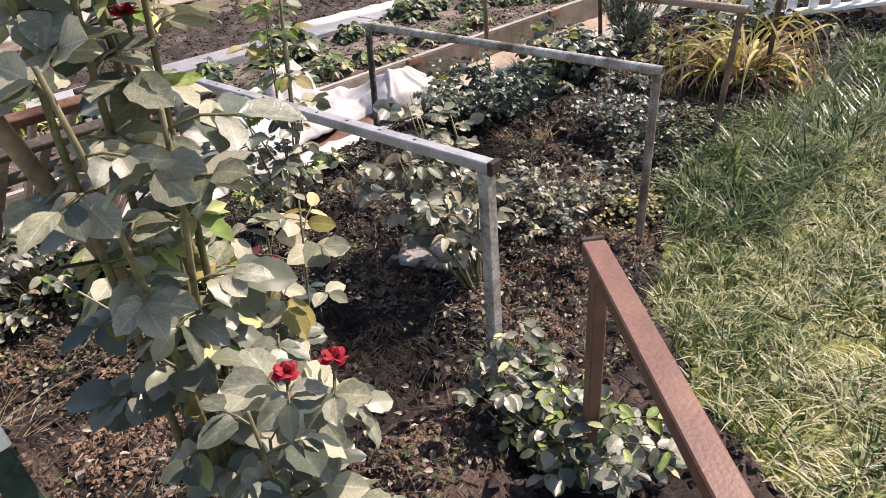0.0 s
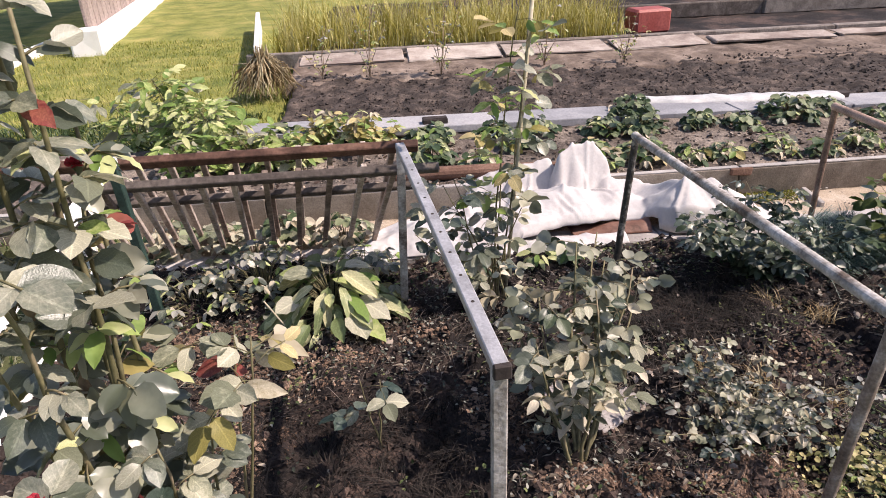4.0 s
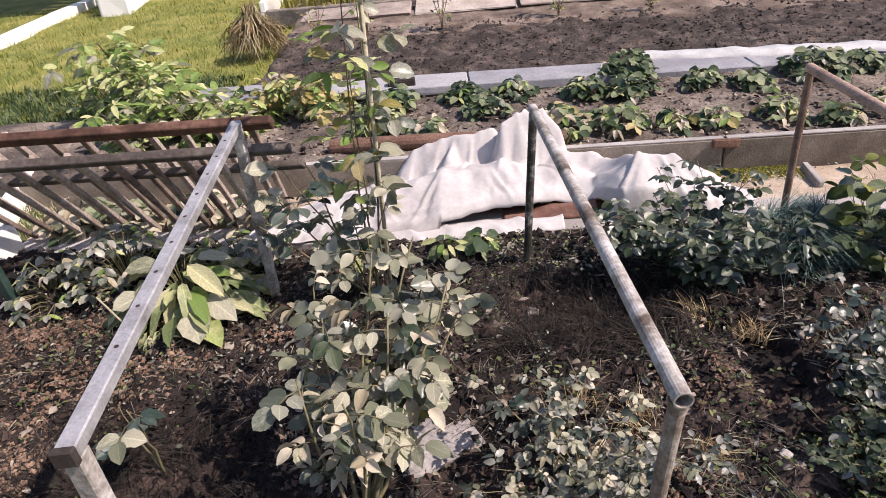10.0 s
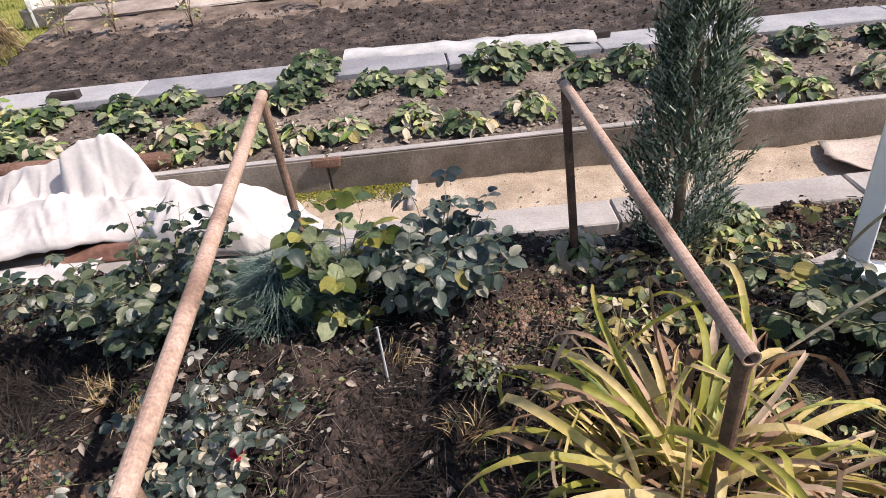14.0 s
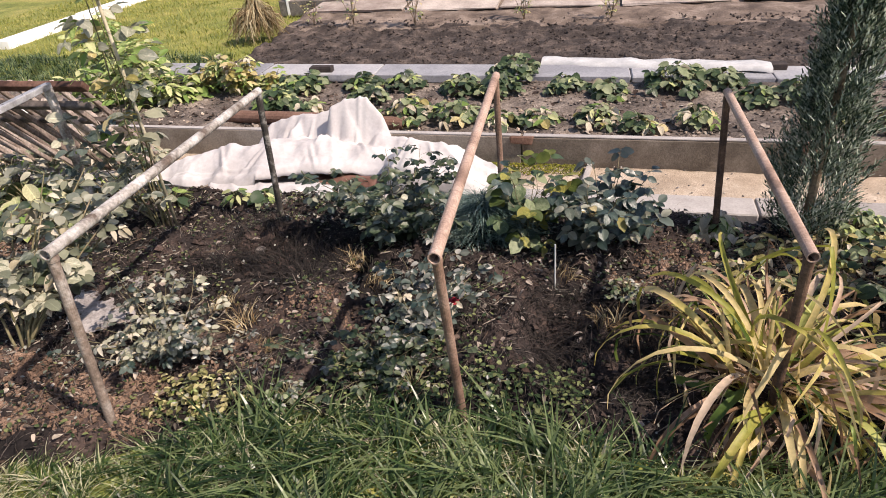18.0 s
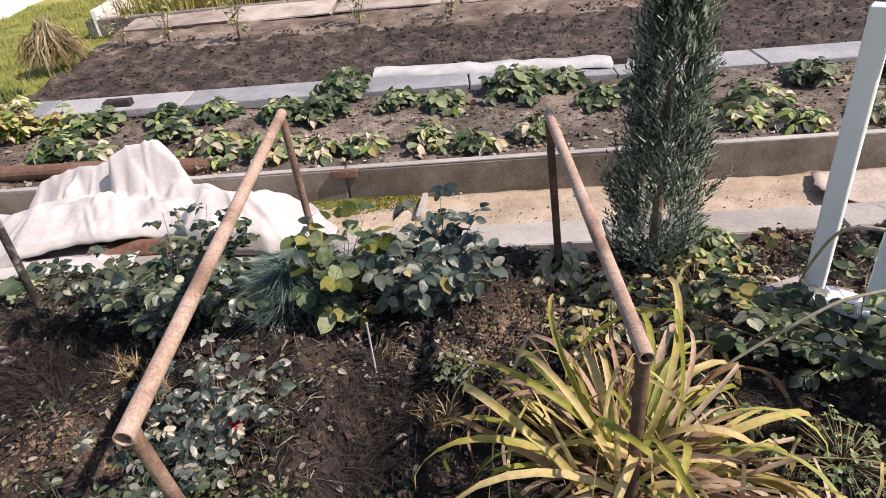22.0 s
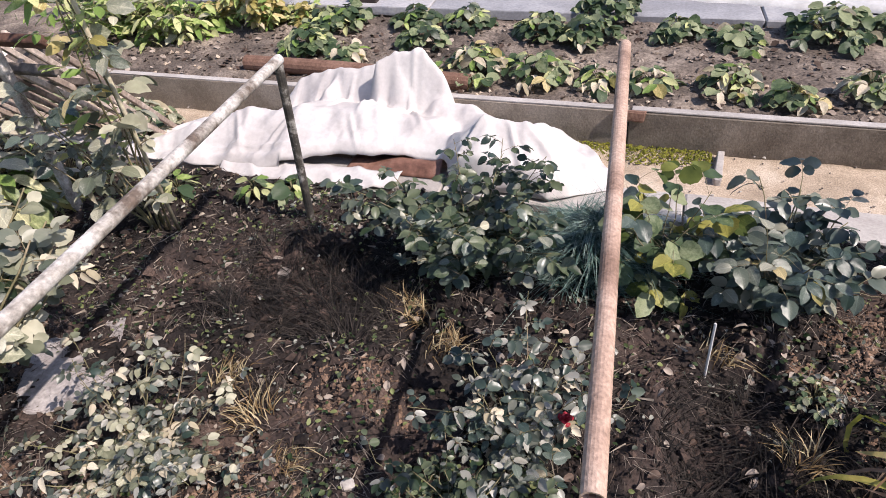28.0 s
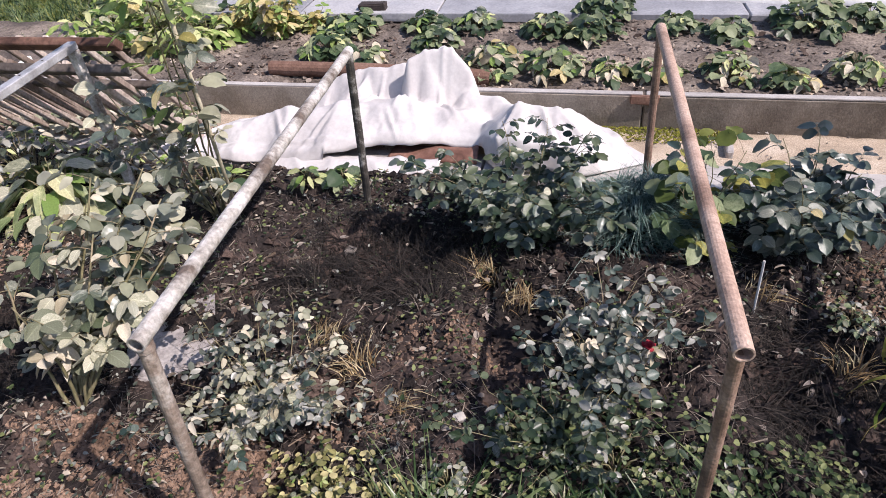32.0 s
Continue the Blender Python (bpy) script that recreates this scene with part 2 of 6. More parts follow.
DRYCANE = mat("dry_stalk", [(0.16, 0.11, 0.07), (0.3, 0.22, 0.15), (0.42, 0.34, 0.25)], 8, 0.8, 0.4, 60, fine=0.3)
L_ROSE = mat("rose_leaf", [(0.1, 0.118, 0.084), (0.21, 0.224, 0.168), (0.35, 0.342, 0.262)], 3, 0.36, 0.2, 25, vary=0.8, glow=0.28, fine=0.15, spec=0.8, veins=0.35)
L_YEL = mat("yellowing_leaf", [(0.27, 0.235, 0.075), (0.42, 0.345, 0.135), (0.56, 0.46, 0.24)], 3, 0.5, 0.2, 25, vary=0.7, glow=0.3, fine=0.15, veins=0.35)
L_PALE = mat("withered_leaf", [(0.36, 0.31, 0.21), (0.5, 0.44, 0.33), (0.62, 0.55, 0.43)], 3, 0.7, 0.3, 25, vary=0.8, glow=0.25, fine=0.15)
L_RED = mat("red_young_leaf", [(0.12, 0.02, 0.02), (0.22, 0.05, 0.045), (0.3, 0.1, 0.07)], 3, 0.45, 0.2, 25, vary=0.5, glow=0.25)
L_BLUE = mat("blue_green_leaf", [(0.024, 0.042, 0.032), (0.05, 0.073, 0.058), (0.1, 0.125, 0.1)], 3, 0.36, 0.2, 25, vary=0.9, glow=0.12, fine=0.12, spec=0.6, veins=0.35)
L_GREY = mat("small_grey_leaf", [(0.0598, 0.07176, 0.0552), (0.138, 0.1472, 0.1196), (0.2944, 0.2852, 0.2484)], 3, 0.4, 0.1, 25, vary=0.9, glow=0.15, fine=0.12, spec=0.6)
L_BERRY = mat("strawberry_leaf", [(0.045, 0.075, 0.035), (0.1, 0.14, 0.065), (0.24, 0.27, 0.15)], 3, 0.5, 0.2, 25, vary=0.7, glow=0.2, fine=0.15)
L_LIGHT = mat("light_green_leaf", [(0.17, 0.26, 0.065), (0.35, 0.43, 0.14), (0.55, 0.56, 0.28)], 3, 0.5, 0.2, 25, vary=0.7, glow=0.3, fine=0.15)
L_OLIVE = mat("yellow_olive_leaf", [(0.06, 0.085, 0.02), (0.125, 0.15, 0.035), (0.3, 0.28, 0.07)], 3, 0.5, 0.2, 25, vary=0.8, glow=0.3, fine=0.15, veins=0.3)
L_HOSTA = mat("hosta_leaf", [(0.15, 0.19, 0.08), (0.3, 0.33, 0.16), (0.5, 0.48, 0.28)], 3, 0.45, 0.2, 25, vary=0.7, glow=0.25, fine=0.15, veins=0.35)
L_LILY = mat("lily_blade_green", [(0.075, 0.125, 0.025), (0.2, 0.255, 0.06), (0.44, 0.45, 0.14)], 3, 0.45, 0.15, 40, vary=0.7, glow=0.3, fine=0.15)
L_LILYY = mat("lily_blade_yellow", [(0.3, 0.3, 0.06), (0.52, 0.43, 0.13), (0.64, 0.51, 0.25)], 3, 0.5, 0.15, 40, vary=0.8, glow=0.35, fine=0.15)
L_LILYS = mat("lily_blade_dry", [(0.24, 0.145, 0.085), (0.4, 0.265, 0.18), (0.54, 0.41, 0.3)], 3, 0.6, 0.15, 40, vary=0.8, glow=0.25, fine=0.15)
WEEDS = [mat(n, c, 2.5, 0.6, 0.1, 25, vary=1.0, glow=0.15, isle=True) for n, c in (("grey_weed", [(0.05, 0.06, 0.045), (0.12, 0.13, 0.1), (0.28, 0.28, 0.24)]), ("green_weed", [(0.025, 0.045, 0.015), (0.06, 0.085, 0.03), (0.16, 0.18, 0.07)]), ("cream_scrap", [(0.1, 0.08, 0.06), (0.25, 0.2, 0.15), (0.45, 0.38, 0.3)]))]
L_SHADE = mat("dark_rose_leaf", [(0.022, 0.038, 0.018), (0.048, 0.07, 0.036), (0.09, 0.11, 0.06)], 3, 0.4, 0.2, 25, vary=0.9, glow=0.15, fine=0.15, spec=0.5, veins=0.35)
L_KHAKI = mat("dusty_pale_leaf", [(0.17, 0.18, 0.12), (0.31, 0.31, 0.215), (0.46, 0.44, 0.33)], 3, 0.5, 0.2, 25, vary=0.8, glow=0.25, fine=0.15, veins=0.35)
# Lighter copy of the turf, sunlight put into its colour.
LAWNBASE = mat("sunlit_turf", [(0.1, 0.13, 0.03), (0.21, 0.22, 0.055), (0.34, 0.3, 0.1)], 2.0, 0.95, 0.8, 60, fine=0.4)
FARSOIL = mat("dug_soil", [(0.023, 0.0178, 0.0158), (0.058, 0.045, 0.039), (0.14, 0.108, 0.09)], 7, 0.95, 1.0, 70, fine=0.5)
L_STRAW = mat("straw_blade", [(0.2, 0.13, 0.06), (0.34, 0.25, 0.13), (0.48, 0.4, 0.25)], 3, 0.7, 0.2, 40, vary=0.8, glow=0.2, isle=True)
L_CARN = mat("blue_grass", [(0.05, 0.1, 0.085), (0.11, 0.18, 0.155), (0.24, 0.31, 0.27)], 3, 0.5, 0.1, 40, vary=0.8, glow=0.15, isle=True)
L_CYP = mat("cypress_needles", [(0.035, 0.06, 0.036), (0.11, 0.155, 0.1), (0.36, 0.41, 0.33)], 13, 0.6, 0.1, 40, vary=0.9, glow=0.12, isle=True)
L_REED = mat("yellow_reed", [(0.3, 0.27, 0.05), (0.48, 0.42, 0.1), (0.6, 0.54, 0.24)], 3, 0.6, 0.1, 40, vary=0.8, glow=0.3, isle=True)
STRAP = mat("light_strap_leaf", [(0.13, 0.19, 0.05), (0.26, 0.33, 0.1), (0.42, 0.44, 0.2)], 3, 0.5, 0.1, 40, vary=0.8, glow=0.3, isle=True)
DRYWEED = mat("yellowing_weed", [(0.13, 0.13, 0.045), (0.28, 0.255, 0.1), (0.46, 0.4, 0.2)], 3, 0.6, 0.1, 40, vary=0.9, glow=0.2, isle=True)
FALLEN = mat("fallen_leaf", [(0.06, 0.038, 0.028), (0.13, 0.09, 0.07), (0.3, 0.25, 0.21)], 3, 0.7, 0.3, 25, vary=1.0, isle=True, fine=0.2)
TWIG = mat("straw_litter", [(0.08, 0.055, 0.04), (0.16, 0.12, 0.09), (0.32, 0.27, 0.22)], 5, 0.85, 0.3, 40, vary=1.0, isle=True)
PETAL = mat("crimson_petal", [(0.24, 0.012, 0.022), (0.37, 0.022, 0.04), (0.5, 0.075, 0.09)], 8, 0.6, 0.2, 30, glow=0.2)
STONE = mat("pale_stone", [(0.14, 0.12, 0.105), (0.24, 0.21, 0.19), (0.4, 0.37, 0.34)], 8, 0.9, 0.6, 60, vary=0.6, fine=0.25)
REDBOX = mat("red_plastic", [(0.3, 0.06, 0.05), (0.38, 0.1, 0.085)], 4, 0.5, 0.1, 40)
WALL = mat("pinkish_grey_boards", [(0.26, 0.2, 0.18), (0.38, 0.3, 0.27)], 3, 0.8, 0.3, 30, vary=0.3)


# ---------------------------------------------------------------- building blocks
def mesh_of(name, v, f, material, smooth=False):
    me = bpy.data.meshes.new(name)
    me.from_pydata([tuple(p) for p in v], [], f)
    me.materials.append(material)
    if smooth:
        me.polygons.foreach_set("use_smooth", [True] * len(me.polygons))
    me.update()
    return me


def thing(name, label, category, at=(0, 0, 0), group="", kind=""):
    ob = new(name)
    ob.empty_display_size = 0.1
    ob.location = at
    return tagged(ob, label, category, group, kind)


def part(name, v, f, material, parent=None, label="", smooth=False):
    """One mesh object; its points are given in the world and laid into the parent's place."""
    o = Vector((0, 0, 0))
    top = parent
    while top is not None:
        o += top.location
        top = top.parent
    ob = new(name, mesh_of(name, [Vector(p) - o for p in v], f, material, smooth))
    ob.parent = parent
    if label:
        ob["label"] = label
    return ob


def tube(pts, rad, n=8, hollow=False):
    """A round bar along the points; rad: one radius or one a point."""
    pts = [Vector(p) for p in pts]
    rad = [rad] * len(pts) if isinstance(rad, (int, float)) else rad
    v, f = [], []
    side = None
    for i, p in enumerate(pts):
        d = (pts[min(i + 1, len(pts) - 1)] - pts[max(i - 1, 0)]).normalized()
        if side is None:
            side = d.orthogonal().normalized()
        side = (side - d * side.dot(d)).normalized()
        up = d.cross(side)
        for k in range(n):
            a = 2 * math.pi * k / n
            v.append(p + (side * math.cos(a) + up * math.sin(a)) * rad[i])
    for i in range(len(pts) - 1):
        for k in range(n):
            f.append((i * n + k, i * n + (k + 1) % n, (i + 1) * n + (k + 1) % n, (i + 1) * n + k))
    if hollow:
        for end, s in ((0, 1), (len(pts) - 1, -1)):
            d = (pts[1] - pts[0]).normalized() if end == 0 else (pts[-2] - pts[-1]).normalized()
            a0 = len(v)
            for depth, k2 in ((0, 0.82), (0.06, 0.82)):
                for k in range(n):
                    q = v[end * n + k]
                    v.append(pts[end] + (q - pts[end]) * k2 + d * depth)
            for k in range(n):
                k1 = (k + 1) % n
                f.append((end * n + k, a0 + k, a0 + k1, end * n + k1))
                f.append((a0 + k, a0 + n + k, a0 + n + k1, a0 + k1))
            f.append(tuple(a0 + n + k for k in range(n)))
    else:
        f.append(tuple(range(n))[::-1])
        f.append(tuple(range((len(pts) - 1) * n, len(pts) * n)))
    return v, f


def block(size, c=0.004, jit=0.0):
    """A box round the origin with worn, chamfered edges."""
    h = [s / 2 for s in size]
    v, at = [], {}
    for sx in (-1, 1):
        for sy in (-1, 1):
            for sz in (-1, 1):
                s = (sx, sy, sz)
                for ax in range(3):
                    p = [s[i] * (h[i] - (0 if i == ax else min(c, h[i] * 0.4))) + rng.uniform(-jit, jit) for i in range(3)]
                    at[s, ax] = len(v)
                    v.append(Vector(p))
    f = []
    for ax in range(3):
        o1, o2 = (ax + 1) % 3, (ax + 2) % 3
        for s in (-1, 1):
            q = []
            for a, b in ((-1, -1), (1, -1), (1, 1), (-1, 1)):
                k = [0, 0, 0]
                k[ax], k[o1], k[o2] = s, a, b
                q.append(at[tuple(k), ax])
            f.append(tuple(q if s > 0 else q[::-1]))
        for a in (-1, 1):
            for b in (-1, 1):
                e = []
                for s in (-1, 1):
                    k = [0, 0, 0]
                    k[ax], k[o1], k[o2] = s, a, b
                    e.append((at[tuple(k), o1], at[tuple(k), o2]))
                q = (e[0][0], e[1][0], e[1][1], e[0][1])
                f.append(q if a * b > 0 else q[::-1])
    for sx in (-1, 1):
        for sy in (-1, 1):
            for sz in (-1, 1):
                q = tuple(at[(sx, sy, sz), ax] for ax in range(3))
                f.append(q if sx * sy * sz > 0 else q[::-1])
    return v, f


def laid(vf, m):
    return [m @ Vector(p) for p in vf[0]], vf[1]


def beam(p, q, w, h, c=0.003, up=(0, 0, 1), jit=0.0):
    """A squared bar from p to q, w wide and h high."""
    p, q = Vector(p), Vector(q)
    d = (q - p).normalized()
    u = Vector(up)
    s = d.cross(u)
    s = s.normalized() if s.length > 1e-4 else d.orthogonal().normalized()
    u = s.cross(d)
    m = Matrix((s, d, u)).transposed().to_4x4()
    m.translation = (p + q) / 2
    return laid(block((w, (q - p).length, h), c, jit), m)


def joined(list_of):
    v, f = [], []
    for a, b in list_of:
        k = len(v)
        v += list(a)
        f += [tuple(i + k for i in q) for q in b]
    return v, f


def leaf_mesh(name, material, width=0.62, fold=0.25, curl=0.2, tip=1.0, wave=0.025, n=8, seed=1):
    """A leaf one long along +y, folded on its rib and curling down, with a slightly toothed edge."""
    r = random.Random(seed)
    v, f = [], []
    for i in range(n):
        t = i / (n - 1)
        w = width / 2 * (math.sin(math.pi * t ** 0.9) ** (0.66 * tip) if 0 < i < n - 1 else 0.02)
        z = -curl * t * t + r.uniform(-wave, wave) * 0.5
        for s in (-1, -0.5, 0, 0.5, 1):
            tooth = 1 + (0.05 if i % 2 else -0.03) * (abs(s) > 0.9)
            v.append((s * w * tooth, t + 0.02 * abs(s), z + abs(s) * w * fold + r.uniform(-wave, wave) * abs(s)))
    for i in range(n - 1):
        for k in range(4):
            a = i * 5 + k
            f.append((a, a + 1, a + 6, a + 5))
    me = mesh_of(name, v, f, material, True)
    uv = me.uv_layers.new(name="leaf")
    for loop in me.loops:
        i, k = divmod(loop.vertex_index, 5)
        uv.data[loop.index].uv = (k / 4, i / (n - 1))
    return me


def blade_mesh(name, material, width=0.03, arch=0.8, n=9, seed=1, twist=0.5, droop=1.0, kink=0.0):
    """A strap leaf of length one that rises along +z and arches over towards +y."""
    r = random.Random(seed)
    v, f = [], []
    y = z = 0.0
    a = 0.12
    for i in range(n):
        t = i / (n - 1)
        w = width / 2 * (1 - 0.15 * (1 - t)) * (1 - max(0, (t - 0.55) / 0.45) ** 2 * 0.97)
        tw = twist * t
        v += [(-w * math.cos(tw), y - w * math.sin(tw) * 0.6, z + 0.15 * w), (0, y + 0.1 * w, z - 0.25 * w), (w * math.cos(tw), y + w * math.sin(tw) * 0.6, z + 0.15 * w)]
        y += math.sin(a) / (n - 1)
        z += math.cos(a) / (n - 1)
        a = min(a + arch * (0.5 + 1.6 * t) * 2.6 / (n - 1) + r.uniform(-0.05, 0.05), 2.6 * droop)
        if kink and i == n // 2:
            a += kink
    for i in range(n - 1):
        for k in range(2):
            q = i * 3 + k
            f.append((q, q + 1, q + 4, q + 3))
    return mesh_of(name, v, f, material, True)


def put(name, me, parent, at, direction, size, roll=0.0, label="", normal=(0, 0, 1)):
    """One leaf: the mesh's +y along direction, its face towards normal."""
    d = Vector(direction).normalized()
    s = d.cross(Vector(normal))
    s = s.normalized() if s.length > 1e-4 else d.orthogonal().normalized()
    u = s.cross(d)
    m = Matrix((s, d, u)).transposed().to_4x4() @ Matrix.Rotation(roll, 4, "Y")
    ob = new(name, me)
    ob.parent = parent
    top, o = parent, Vector((0, 0, 0))
    while top is not None:
        o += top.location
        top = top.parent
    m = Matrix.Translation(Vector(at) - o) @ m @ Matrix.Diagonal((size, size, size, 1))
    ob.matrix_basis = m
    if label:
        ob["label"] = label
    return ob


def leaves_of(base, material, width=0.62, tip=1.0, fold=0.25, curl=0.25):
    return [leaf_mesh(base, material, width * w, fold * g, curl * c, tip, seed=k) for k, (w, g, c) in enumerate(((1, 1, 1), (0.9, 0.5, 1.7), (1.08, 1.4, 0.4)))]


M_ROSE = leaves_of("rose_leaf", L_ROSE, 0.7, 0.78)
M_YEL = leaves_of("yellow_leaf", L_YEL, 0.66, 0.8)
M_PALE = leaves_of("withered_leaf", L_PALE, 0.6, fold=0.6, curl=0.5)
M_KHAKI = leaves_of("pale_leaf", L_KHAKI, 0.72)
M_SHADE = leaves_of("dark_leaf", L_SHADE, 0.66)
M_RED = leaves_of("young_leaf", L_RED, 0.62)
M_BLUE = leaves_of("blue_leaf", L_BLUE, 0.72)
M_GREY = leaves_of("grey_leaf", L_GREY, 0.6)
M_BERRY = leaves_of("berry_leaf", L_BERRY, 0.85, 0.7)
M_LIGHT = leaves_of("light_leaf", L_LIGHT, 0.42)
M_HOSTA = leaves_of("hosta_leaf", L_HOSTA, 0.36, fold=0.4, curl=0.55)
M_OLIVE = leaves_of("olive_leaf", L_OLIVE, 0.85, 0.75)
M_PETAL = leaves_of("petal", PETAL, 0.95, 0.6, fold=0.5, curl=-0.3)


def pick(r, sets):
    """One mesh from a list of (share, meshes)."""
    x = r.random() * sum(s for s, _ in sets)
    for s, ms in sets:
        x -= s
        if x <= 0:
            return r.choice(ms)
    return sets[-1][1][0]


def flower(parent, at, size, seed=0):
    """A loose rose bloom: petals in three turns under the bush."""
    r = random.Random(seed)
    at = Vector(at)
    head = part("bloom", *tube([at - Vector((0, 0, 0.02)), at - Vector((0, 0, 0.008)), at], [0.003, 0.008, 0.009], 8), L_SHADE, parent, "crimson rose bloom", smooth=True)
    for k in range(11):
        a = k * 2.4
        out = 0.25 + 0.08 * k
        put("petal", r.choice(M_PETAL), head, at, (math.cos(a) * out, math.sin(a) * out, 1.1 - 0.07 * k), size * (0.6 + 0.04 * k), normal=(math.cos(a), math.sin(a), 0.3))


def leaf_pose(at, direction, size, roll=0.0, normal=(0, 0, 1)):
    d = Vector(direction).normalized()
    s = d.cross(Vector(normal))
    s = s.normalized() if s.length > 1e-4 else d.orthogonal().normalized()
    u = s.cross(d)
    m = Matrix((s, d, u)).transposed().to_4x4() @ Matrix.Rotation(roll, 4, "Y")
    return Matrix.Translation(Vector(at)) @ m @ Matrix.Diagonal((size, size, size, 1))


def leafed(th, leaves, most):
    """The front leaves as pieces of their own, the rest of the foliage joined by material."""
    leaves.sort(key=lambda q: q[1].translation.y - 0.4 * q[1].translation.z)
    o = Matrix.Translation(-th.location)
    most = int(most * 0.555)
    for me, m in leaves[:most]:
        ob = new("leaf", me)
        ob.parent = th
        ob.matrix_basis = o @ m
    rest = {}
    for me, m in leaves[most:]:
        rest.setdefault(me.materials[0], []).append(([m @ q.co for q in me.vertices], [tuple(p.vertices) for p in me.polygons]))
    for material, lumps in rest.items():
        tagged(part("foliage", *joined(lumps), material, th, smooth=True), kind="stuff")


def bush(name, label, category, base, canes, sets, size=(0.05, 0.07), step=0.11, first=0.25, leaflets=5, seed=1, cane_mat=None, rad=0.006, group="", blooms=0, spread=1.0, facing=0.5, most=200):
    """A bush of arching canes with compound leaves. canes: (foot dx, dy, top dx, dy, height, bow)."""
    r = random.Random(seed)
    b = Vector(base)
    th = thing(name, label, category, base, group)
    ends, leaves, stalks = [], [], []
    for ci, (fx, fy, tx, ty, h, bow) in enumerate(canes):
        pts = []
        side = Vector((r.uniform(-1, 1), r.uniform(-1, 1), 0)) * bow
        n = 9
        for i in range(n):
            t = i / (n - 1)
            p = b + Vector((fx + (tx - fx) * t ** 1.3, fy + (ty - fy) * t ** 1.3, h * t - 0.02)) + side * math.sin(math.pi * t) * 0.5
            pts.append(p + Vector((r.uniform(-1, 1), r.uniform(-1, 1), 0)) * 0.006)
        bits = [tube(pts, [rad * (1.15 - 0.75 * i / (n - 1)) for i in range(n)], 6)]
        ends.append(pts[-1])
        length = sum((pts[i + 1] - pts[i]).length for i in range(n - 1))
        s, az = first * length, r.uniform(0, 6.28)
        while s < length:
            t = s / length * (n - 1)
            i = min(int(t), n - 2)
            p = pts[i].lerp(pts[i + 1], t - i)
            az += 2.4 + r.uniform(-0.5, 0.5)
            out = Vector((math.cos(az), math.sin(az), r.uniform(-0.1, 0.6))).normalized()
            k = r.uniform(*size)
            pl = k * r.uniform(1.1, 1.9) * spread
            nodes = [p, p + out * pl * 0.5 + Vector((0, 0, 0.1 * pl)), p + out * pl]
            stalks.append(tube(nodes, rad * 0.25, 4))
            across = Vector((-out.y, out.x, 0.0)).normalized()
            ms = pick(r, sets)
            names = [(nodes[2], out)]
            for pair in range((leaflets - 1) // 2):
                q = nodes[2].lerp(nodes[0], 0.18 + 0.36 * pair)
                names += [(q, out * 0.45 + across), (q, out * 0.45 - across)]
            for q, d in names:
                d = d + Vector((r.uniform(-0.3, 0.3), r.uniform(-0.3, 0.3), r.uniform(-0.55, 0.15)))
                nm = Vector((r.uniform(-facing, facing), r.uniform(-facing, facing) - 0.25, 1))
                leaves.append((ms if r.random() < 0.7 else pick(r, sets), leaf_pose(q, d, k * r.uniform(0.75, 1.15), r.uniform(-0.4, 0.4), nm)))
            s += step * r.uniform(0.6, 1.4)
        part("cane", *joined(bits), cane_mat or CANE, th, smooth=True)
    leafed(th, leaves, most)
    tagged(part("leaf_stalk", *joined(stalks), cane_mat or CANE, th, smooth=True), kind="stuff")
    for k in range(blooms):
        e = ends[k % len(ends)]
        flower(th, e + Vector((0, 0, 0.01)), 0.021, seed + k)
    return th


def clump(name, label, category, base, n, sets, size, height, seed=1, group="", spread=0.16, trio=True, stem_mat=None, most=120):
    """A low clump of stalked leaves from one crown."""
    r = random.Random(seed)
    b = Vector(base)
    th = thing(name, label, category, base, group)
    bits, leaves = [], []
    for k in range(n):
        az = k * 2.4 + r.uniform(-0.4, 0.4)
        rr = spread * math.sqrt((k + 0.5) / n) * r.uniform(0.75, 1.15)
        hz = height * (1.05 - 0.75 * (k / n)) * r.uniform(0.7, 1.15)
        tip = b + Vector((math.cos(az) * rr, math.sin(az) * rr, hz))
        mid = b.lerp(tip, 0.5) + Vector((0, 0, hz * 0.25))
        bits.append(tube([b - Vector((0, 0, 0.02)), mid, tip], 0.0022, 4))
        out = Vector((math.cos(az), math.sin(az), -0.1))
        k2 = r.uniform(*size)
        for d in ((0, 1.25, -1.25) if trio else (0,)):
            dd = Vector((math.cos(az + d), math.sin(az + d), r.uniform(-0.45, 0.1)))
            leaves.append((pick(r, sets), leaf_pose(tip, dd, k2 * r.uniform(0.85, 1.1), r.uniform(-0.3, 0.3), (r.uniform(-0.4, 0.4), r.uniform(-0.5, 0.2), 1))))
    leafed(th, leaves, most)
    tagged(part("stem", *joined(bits), stem_mat or CANE, th, smooth=True), kind="stuff")
    return th


